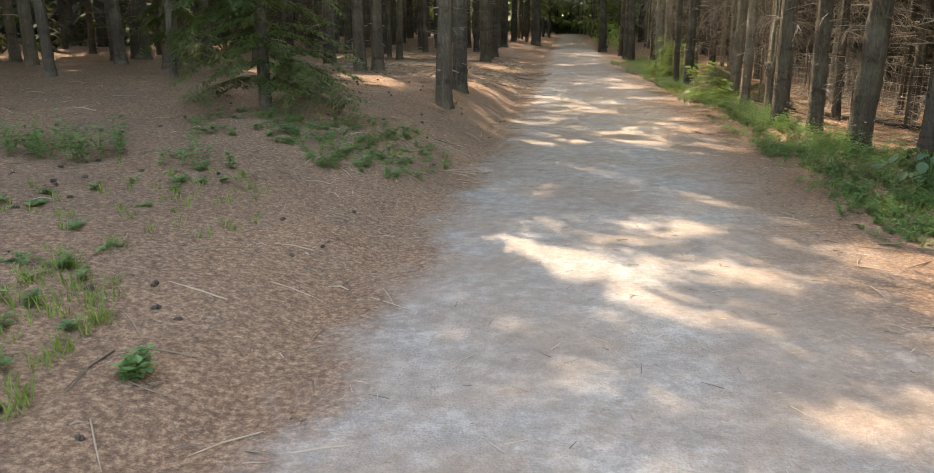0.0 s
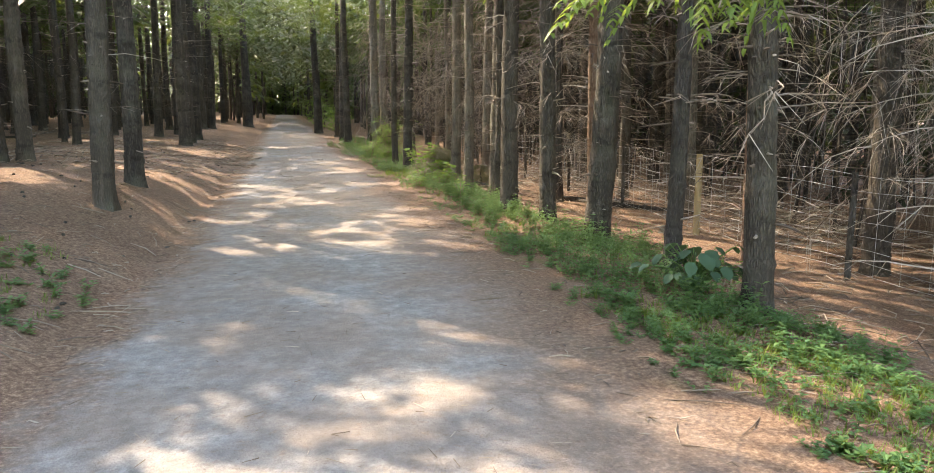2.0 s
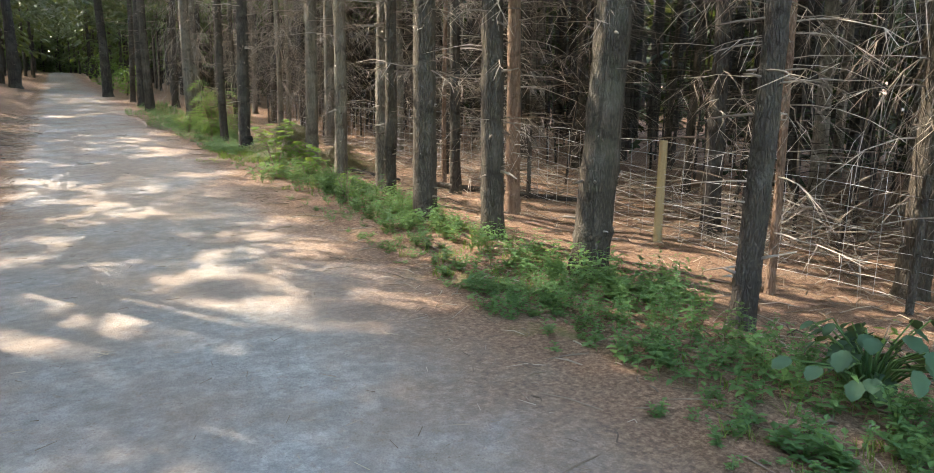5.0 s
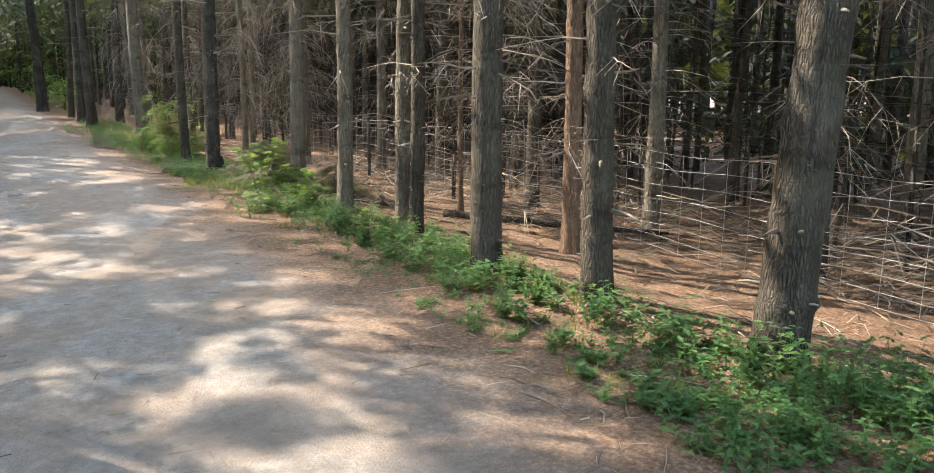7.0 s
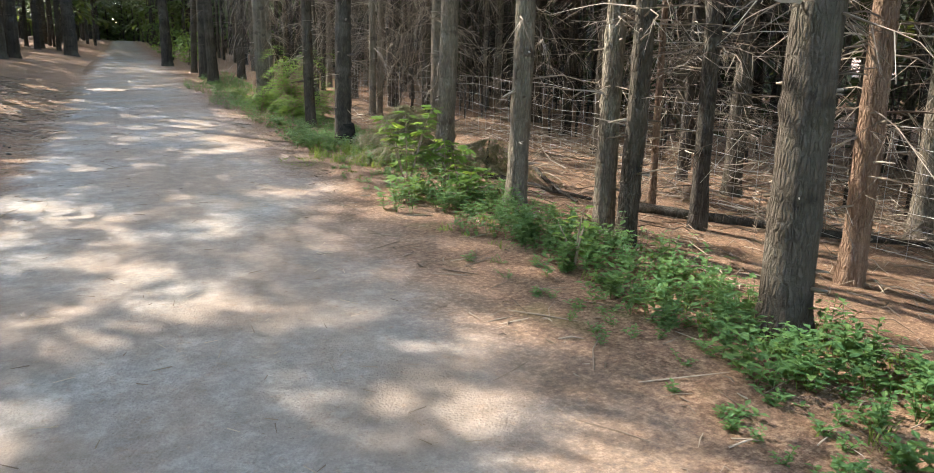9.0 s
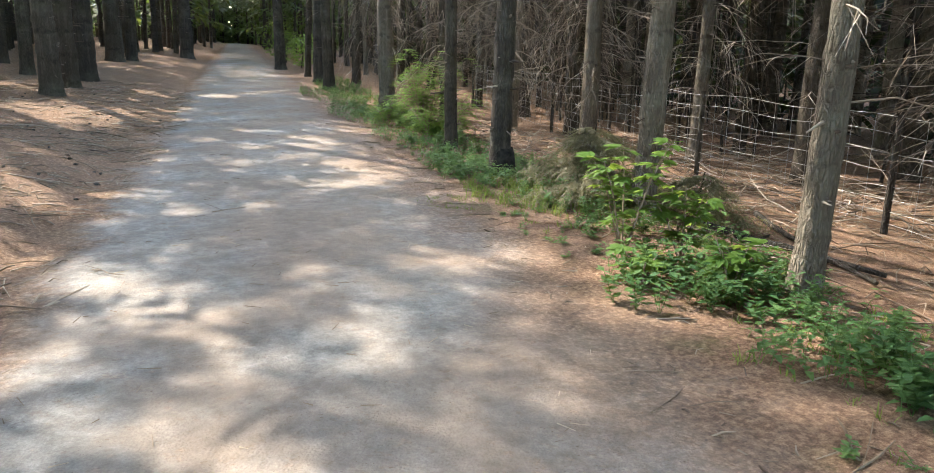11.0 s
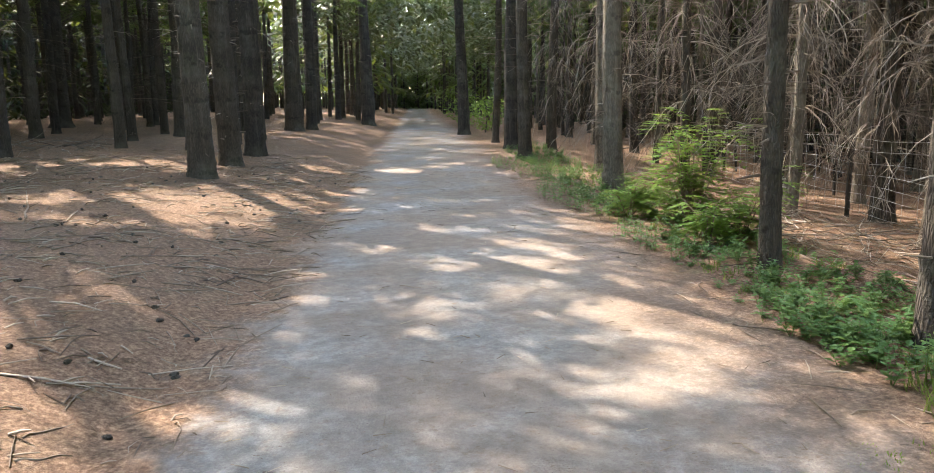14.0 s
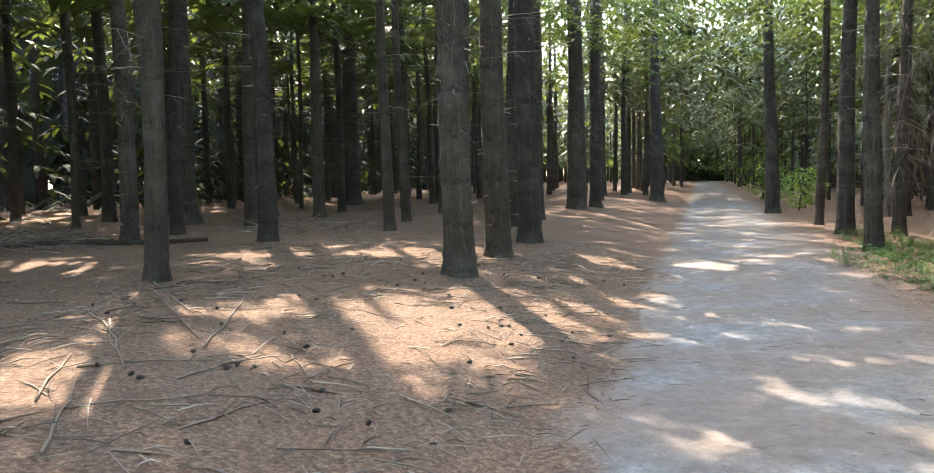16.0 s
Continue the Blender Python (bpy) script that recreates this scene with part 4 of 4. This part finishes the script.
def verge():
    rnd, s, g = random.Random(3), Soup(), Soup()
    for _ in range(700):
        y = rnd.uniform(3.6, 40)
        u = 1.95 + 1.15 * rnd.random() + (0.35 if 3 < y < 6 else 0)
        if noise.noise((u * 0.8, y * 0.45, 2)) < -0.28 or (15.0 < y < 19.5 and u < 2.2):
            continue
        if y < 6.4 and rnd.random() < 0.7:
            continue
        tall = 0.10 + 0.22 * max(0, min(1, (u - 2.0) / 0.7)) * rnd.random()
        forb(s, middle(y) + u, y, tall if y > 6.2 else 0.10, 0.12, rnd.randint(2, 5), rnd.uniform(0.04, 0.07), rnd)
    for _ in range(1100):
        y = rnd.uniform(4.0, 36)
        u = 1.75 + 1.5 * rnd.random()
        if noise.noise((u * 0.8, y * 0.5, 8)) > -0.1:
            forb(s, middle(y) + u, y, rnd.uniform(0.03, 0.09), 0.09, 3, rnd.uniform(0.025, 0.045), rnd)
    for cx, cy, rx, ry, n, h in ((-1.1, 8.4, 0.9, 1.5, 90, 0.1), (-2.2, 8.3, 0.7, 1.0, 30, 0.1), (-2.2, 3.3, 0.4, 1.0, 22, 0.07), (-2.3, 5.2, 1.0, 1.2, 14, 0.05), (-3.4, 6.6, 0.5, 0.4, 22, 0.35), (-2.3, 6.5, 0.35, 0.35, 8, 0.2),
                                 (4.75, 16.3, 0.5, 0.5, 26, 0.3), (5.15, 15.9, 0.4, 0.35, 16, 0.26), (4.6, 10.2, 0.35, 0.5, 20, 0.3), (4.7, 13.4, 0.4, 0.7, 22, 0.24), (5.0, 14.4, 0.35, 0.6, 20, 0.26), (4.55, 12.1, 0.3, 0.4, 12, 0.24),
                                 (5.3, 20.4, 0.5, 0.8, 36, 0.2), (5.9, 21.3, 0.6, 0.8, 30, 0.15), (-1.36, 2.97, 0.1, 0.1, 3, 0.14)):
        for _ in range(n):
            a, d = rnd.uniform(0, 6.28), math.sqrt(rnd.random())
            forb(s, cx + math.cos(a) * d * rx, cy + math.sin(a) * d * ry, h * rnd.uniform(0.5, 1.1), 0.12, rnd.randint(2, 4), 0.05 + 0.06 * h, rnd)
    for _ in range(460):
        y = rnd.uniform(3.4, 7.0)
        x = 2.9 + 0.11 * (y - 3.4) + 1.5 * rnd.random()
        if noise.noise((x * 1.6, y * 1.3, 3)) > 0.02:
            forb(s, x, y, rnd.uniform(0.04, 0.12), 0.1, 3, rnd.uniform(0.03, 0.055), rnd)
    for cx, cy, rx, ry, n, h in ((4.2, 9.5, 0.4, 0.8, 90, 0.13), (4.15, 8.2, 0.5, 0.8, 130, 0.2), (4.35, 7.4, 0.4, 0.4, 40, 0.22), (4.7, 10.5, 0.25, 0.6, 24, 0.14), (4.65, 9.3, 0.7, 0.5, 120, 0.18), (4.9, 9.3, 0.5, 0.5, 70, 0.3),
                                 (4.0, 9.5, 0.5, 0.35, 70, 0.14), (4.9, 10.95, 0.3, 0.35, 26, 0.2), (4.65, 12.3, 0.3, 0.4, 34, 0.18), (4.75, 12.9, 0.3, 0.4, 44, 0.22), (5.15, 13.5, 0.3, 0.4, 34, 0.22), (4.95, 14.3, 0.35, 0.5, 46, 0.22), (4.8, 15.1, 0.3, 0.4, 40, 0.22),
                                 (4.8, 11.7, 0.25, 0.35, 26, 0.18), (4.3, 5.75, 0.5, 0.35, 60, 0.16), (3.6, 5.6, 0.5, 0.4, 60, 0.08), (3.7, 4.9, 0.5, 0.4, 60, 0.08), (5.7, 26.6, 0.35, 1.6, 110, 0.22), (5.5, 23.6, 0.35, 1.0, 60, 0.2), (5.35, 20.6, 0.4, 0.9, 60, 0.2), (6.2, 31, 0.4, 2.6, 110, 0.24)):
        for _ in range(n):
            a, d = rnd.uniform(0, 6.28), math.sqrt(rnd.random())
            herb(s, cx + math.cos(a) * d * rx, cy + math.sin(a) * d * ry, h * rnd.uniform(0.5, 1.25), rnd)
    tagged(s.object("verge_plants", LEAF, smooth=False), "low leafy green herbs growing along the path", "plants", kind="stuff")

    def tuft(x, y, n, h):
        z = land(x, y)
        for _ in range(n):
            a = rnd.uniform(0, 6.28)
            d = Vector((math.cos(a) * h * rnd.uniform(0.15, 0.7), math.sin(a) * h * rnd.uniform(0.15, 0.7), h * rnd.uniform(0.5, 1)))
            g.blade(Vector((x + rnd.uniform(-0.04, 0.04), y + rnd.uniform(-0.04, 0.04), z - 0.005)), d, rnd.uniform(0.004, 0.008), h * 0.15)

    for _ in range(900):
        y = rnd.uniform(3.4, 34)
        u = 1.85 + 1.3 * rnd.random()
        if noise.noise((u * 0.9, y * 0.5, 5)) > -0.05:
            tuft(middle(y) + u, y, 9, rnd.uniform(0.05, 0.14))
    for _ in range(330):
        y = rnd.uniform(3.4, 7.0)
        tuft(3.0 + 0.11 * (y - 3.4) + rnd.uniform(0.0, 1.1), y, 12, rnd.uniform(0.05, 0.12))
    for cx, cy, rx, ry, n, h in ((4.5, 19.0, 0.3, 0.35, 90, 0.04), (-2.0, 3.0, 0.4, 1.0, 110, 0.15), (-1.2, 8.5, 0.9, 1.4, 80, 0.09), (-2.4, 5.2, 1.0, 1.4, 60, 0.12), (5.6, 19.2, 0.8, 1.0, 160, 0.2)):
        for _ in range(n):
            a, d = rnd.uniform(0, 6.28), math.sqrt(rnd.random())
            tuft(cx + math.cos(a) * d * rx, cy + math.sin(a) * d * ry, 10, h * rnd.uniform(0.5, 1.1))
    tagged(g.object("grass", GRASS, smooth=False), "thin green grass tufts on the verge", "grass", kind="stuff")


verge()


def leaf_mesh(name, length, width, material, lobes=0):
    """A single blade of a leaf, with a rib and a wavy edge."""
    rows, verts, faces = 7, [], []
    for i in range(rows + 1):
        t = i / rows
        w = width / 2 * math.sin(math.pi * min(1, 0.06 + t * 0.95)) ** (0.6 if lobes else 0.8) * (1 + 0.12 * math.sin(i * 2.4 + lobes))
        for k in (-1, -0.5, 0, 0.5, 1):
            verts.append((t * length, k * w, 0.10 * abs(k) * w * 2 - 0.22 * length * t * t + 0.012 * length * math.sin(i * 2 + k * 3)))
    for i in range(rows):
        for k in range(4):
            s = i * 5 + k
            faces.append((s, s + 1, s + 6, s + 5))
    me = bpy.data.meshes.new(name)
    me.from_pydata(verts, [], faces)
    me.materials.append(material)
    me.shade_smooth()
    return me


ASH_LEAF = [leaf_mesh("leaf", 0.10, 0.036, SAPLING), leaf_mesh("leaf", 0.085, 0.03, SAPLING)]
BIG_LEAF = [leaf_mesh("leaf", 0.17, 0.14, BURDOCK, 1), leaf_mesh("leaf", 0.13, 0.11, BURDOCK, 2)]


def put_leaf(parent, mesh, at, az, tilt, scale, rnd):
    o = new("leaf", mesh)
    o.parent = parent
    o.location, o.rotation_euler, o.scale = at, (rnd.uniform(-0.3, 0.3), tilt, az), (scale,) * 3


def sapling(x, y, h, spread, stems, per, meshes, label, seed):
    """A broadleaf sapling: stems, and leaves in tiers round their upper parts."""
    rnd = random.Random(seed)
    t = new("sapling")
    t.location = (x, y, land(x, y))
    for i in range(stems):
        a = 6.28 * i / stems + rnd.uniform(-0.4, 0.4)
        lean = spread * (rnd.uniform(0.3, 1) if stems > 1 else 0.1)
        top = Vector((math.cos(a) * lean, math.sin(a) * lean, h * rnd.uniform(0.65, 1)))
        s = Soup()
        mid = top * 0.55 + Vector((0, 0, h * 0.08))
        s.tube([Vector((0, 0, -0.05)), mid, top], [0.008, 0.006, 0.003], 5)
        s.object("stem", STICK, t)
        for k in range(per):
            q = k / max(1, per - 1)
            at = mid.lerp(top, q * 1.5 - 0.5) if q > 0.33 else mid * (0.4 + 1.8 * q)
            w = k * 2.4 + rnd.uniform(-0.3, 0.3)
            d = Vector((math.cos(w), math.sin(w), 0.15))
            put_leaf(t, rnd.choice(meshes), at + d * spread * 0.18 * rnd.random(), w, rnd.uniform(-0.35, 0.3), rnd.uniform(0.7, 1.15), rnd)
    return tagged(t, label, "sapling", "saplings on the verge")


def palmate_mesh(size, leaflets, seed):
    """A leaf of pointed leaflets that spread from one stalk."""
    rnd, k = random.Random(seed), Soup()
    for i in range(leaflets):
        a = (i - (leaflets - 1) / 2) * 2.5 / leaflets
        n = size * (1 - 0.2 * abs(a)) * rnd.uniform(0.9, 1.05)
        d = Vector((math.cos(a), math.sin(a), rnd.uniform(-0.12, 0.05))).normalized()
        at, up = Vector((0, 0, 0)), Vector((0, 0, 1))
        side = d.cross(up).normalized()
        ring = []
        for q, w in ((0.02, 0.02), (0.22, 0.17), (0.45, 0.22), (0.7, 0.15), (0.88, 0.06), (1.0, 0.0)):
            c = d * n * q - up * n * 0.13 * q * q
            ring.append((c + side * n * w + up * n * w * 0.25, c, c - side * n * w + up * n * w * 0.25))
        start = len(k.v)
        for trio in ring:
            k.v += trio
        for j in range(5):
            o = start + j * 3
            k.f += [(o, o + 1, o + 4, o + 3), (o + 1, o + 2, o + 5, o + 4)]
    k.tube([Vector((-0.09, 0, 0.01)), Vector((0, 0, 0))], [0.0025, 0.002], 4)
    me = bpy.data.meshes.new("leaf")
    me.from_pydata(k.v, [], k.f)
    me.materials.append(SAPLING)
    me.shade_smooth()
    return me


PALM_LEAF = [palmate_mesh(0.125, 5, 1), palmate_mesh(0.1, 5, 2), palmate_mesh(0.115, 5, 3)]
sapling(5.0, 17.0, 0.84, 0.3, 5, 15, PALM_LEAF, "young sapling with tiers of bright green hand-shaped leaves", 1)
sapling(5.3, 16.75, 0.55, 0.3, 5, 12, PALM_LEAF, "green sapling with hand-shaped leaves beside the path", 2)
sapling(5.1, 16.05, 0.4, 0.28, 4, 7, PALM_LEAF, "low green sapling with hand-shaped leaves", 3)
sapling(4.7, 16.35, 0.26, 0.16, 3, 5, PALM_LEAF, "low green sapling with hand-shaped leaves", 6)
sapling(4.75, 14.0, 0.4, 0.2, 3, 9, ASH_LEAF, "small green sapling under the trees", 4)
sapling(5.0, 7.6, 0.3, 0.25, 3, 9, ASH_LEAF, "small green sapling under the trees", 5)


def shrub(x, y, h, spread, seed, stems):
    """A bushy young rowan: arching stems with feathered leaves."""
    rnd = random.Random(seed)
    t = new("shrub")
    t.location = (x, y, land(x, y))
    for i in range(stems):
        a = rnd.uniform(0, 6.28)
        lean, top_h = spread * rnd.uniform(0.2, 1), h * rnd.uniform(0.45, 1.05)
        top = Vector((math.cos(a) * lean, math.sin(a) * lean, top_h))
        stem, fronds = Soup(), Soup()
        stem.tube([Vector((0, 0, -0.05)), top * 0.5 + Vector((0, 0, 0.2 * top_h)), top], [0.009, 0.006, 0.003], 5)
        stem.object("stem", STICK, t)
        for k in range(9):
            q = 0.25 + 0.75 * k / 8
            at = top * q + Vector((0, 0, 0.4 * top_h * q * (1 - q)))
            w = k * 2.4 + rnd.uniform(-0.4, 0.4)
            d = Vector((math.cos(w), math.sin(w), rnd.uniform(-0.2, 0.35))).normalized()
            side = Vector((-d.y, d.x, 0))
            for j in range(6):
                p = at + d * (0.05 + 0.045 * j) - Vector((0, 0, 0.006 * j * j))
                for sgn in (1, -1):
                    n = rnd.uniform(0.08, 0.13)
                    fronds.leaf(p, (side * sgn + d * 0.5).normalized(), Vector((0, 0, 1)), n, n * 0.38)
        fronds.object("frond_foliage", SAPLING, t, smooth=False)["kind"] = "stuff"
    return tagged(t, "bushy green shrub with feathered leaves beside the path", "shrub", "green shrubs")


shrub(6.3, 24.6, 1.35, 0.7, 1, 15)
shrub(5.95, 25.5, 0.6, 0.45, 2, 7)
shrub(6.5, 23.9, 0.7, 0.5, 3, 6)
shrub(5.95, 23.5, 0.45, 0.4, 4, 5)


def burdock(x, y):
    rnd = random.Random(6)
    t = new("burdock")
    t.location = (x, y, land(x, y))
    for i in range(54):
        a = i * 2.4
        d = Vector((math.cos(a), math.sin(a), 0))
        hub, rim = Vector((0, 0, 0)), d * rnd.uniform(0.05, 0.46) + Vector((0, 0, rnd.uniform(0.16, 0.4)))
        s = Soup()
        s.tube([hub, rim * 0.5 + Vector((0, 0, 0.08)), rim], [0.008, 0.006, 0.004], 5)
        s.object("stalk", LEAF, t)
        put_leaf(t, rnd.choice(BIG_LEAF), rim, a, rnd.uniform(0.2, 0.8), rnd.uniform(0.6, 0.95), rnd)
    tagged(t, "burdock with large dull green leaves at a tree's foot", "plant")


burdock(4.4, 7.3)


def young_spruce(x, y, h, spread, boughs, material, label, seed, low=0.05, droop=0.5):
    """A low spruce with boughs hanging to the ground."""
    rnd = random.Random(seed)
    t = new("young_spruce")
    t.location = (x, y, land(x, y))
    s = Soup()
    s.tube([Vector((0, 0, -0.1)), Vector((0, 0, h * 0.6)), Vector((0.03, 0, h))], [0.02 + 0.012 * h, 0.01 + 0.006 * h, 0.006], 7)
    s.object("trunk", BARK_DARK, t)
    for i in range(boughs):
        b = Soup()
        k = rnd.random() ** 1.2
        a, z, reach = i * 2.4 + rnd.uniform(-0.3, 0.3), h * (low + (0.97 - low) * k), spread * (1.08 - k) * rnd.uniform(0.7, 1.1)
        d, side = Vector((math.cos(a), math.sin(a), 0)), Vector((-math.sin(a), math.cos(a), 0))
        for j in range(24 if material is DRY else 16):
            q = (j + 0.5) / (24 if material is DRY else 16)
            p = d * reach * q + Vector((0, 0, z + 0.12 * reach * q - droop * reach * q * q)) + side * rnd.uniform(-0.12, 0.12) * reach
            p.z = max(p.z, 0.03)
            w = (d + side * rnd.uniform(-1, 1) + Vector((0, 0, rnd.uniform(-0.5, 0.05)))).normalized()
            b.spray(p, w, rnd.uniform(0.14, 0.36), 0.045 if material is DRY else 0.08 + 0.03 * spread, 4, 0.08)
        tagged(b.object("bough", material, t, smooth=False), kind="stuff")
    return tagged(t, label, "young spruce", "young spruces")


young_spruce(-2.45, 9.6, 5.5, 1.05, 100, NEEDLES, "young spruce with dark green boughs hanging to the ground", 1)
young_spruce(-4.6, 12.5, 4.0, 0.9, 36, NEEDLES, "young spruce with dark green boughs in shade", 2)
young_spruce(6.1, 19.2, 0.65, 1.0, 64, DRY, "low sprawling spruce with dry olive-brown boughs", 3, droop=0.3)
young_spruce(5.75, 18.7, 0.3, 0.8, 34, DRY, "low sprawling spruce with dry olive-brown boughs", 4, droop=0.3)
young_spruce(6.8, 18.4, 0.45, 0.8, 26, DRY, "low sprawling spruce with dry olive-brown boughs", 5, droop=0.3)
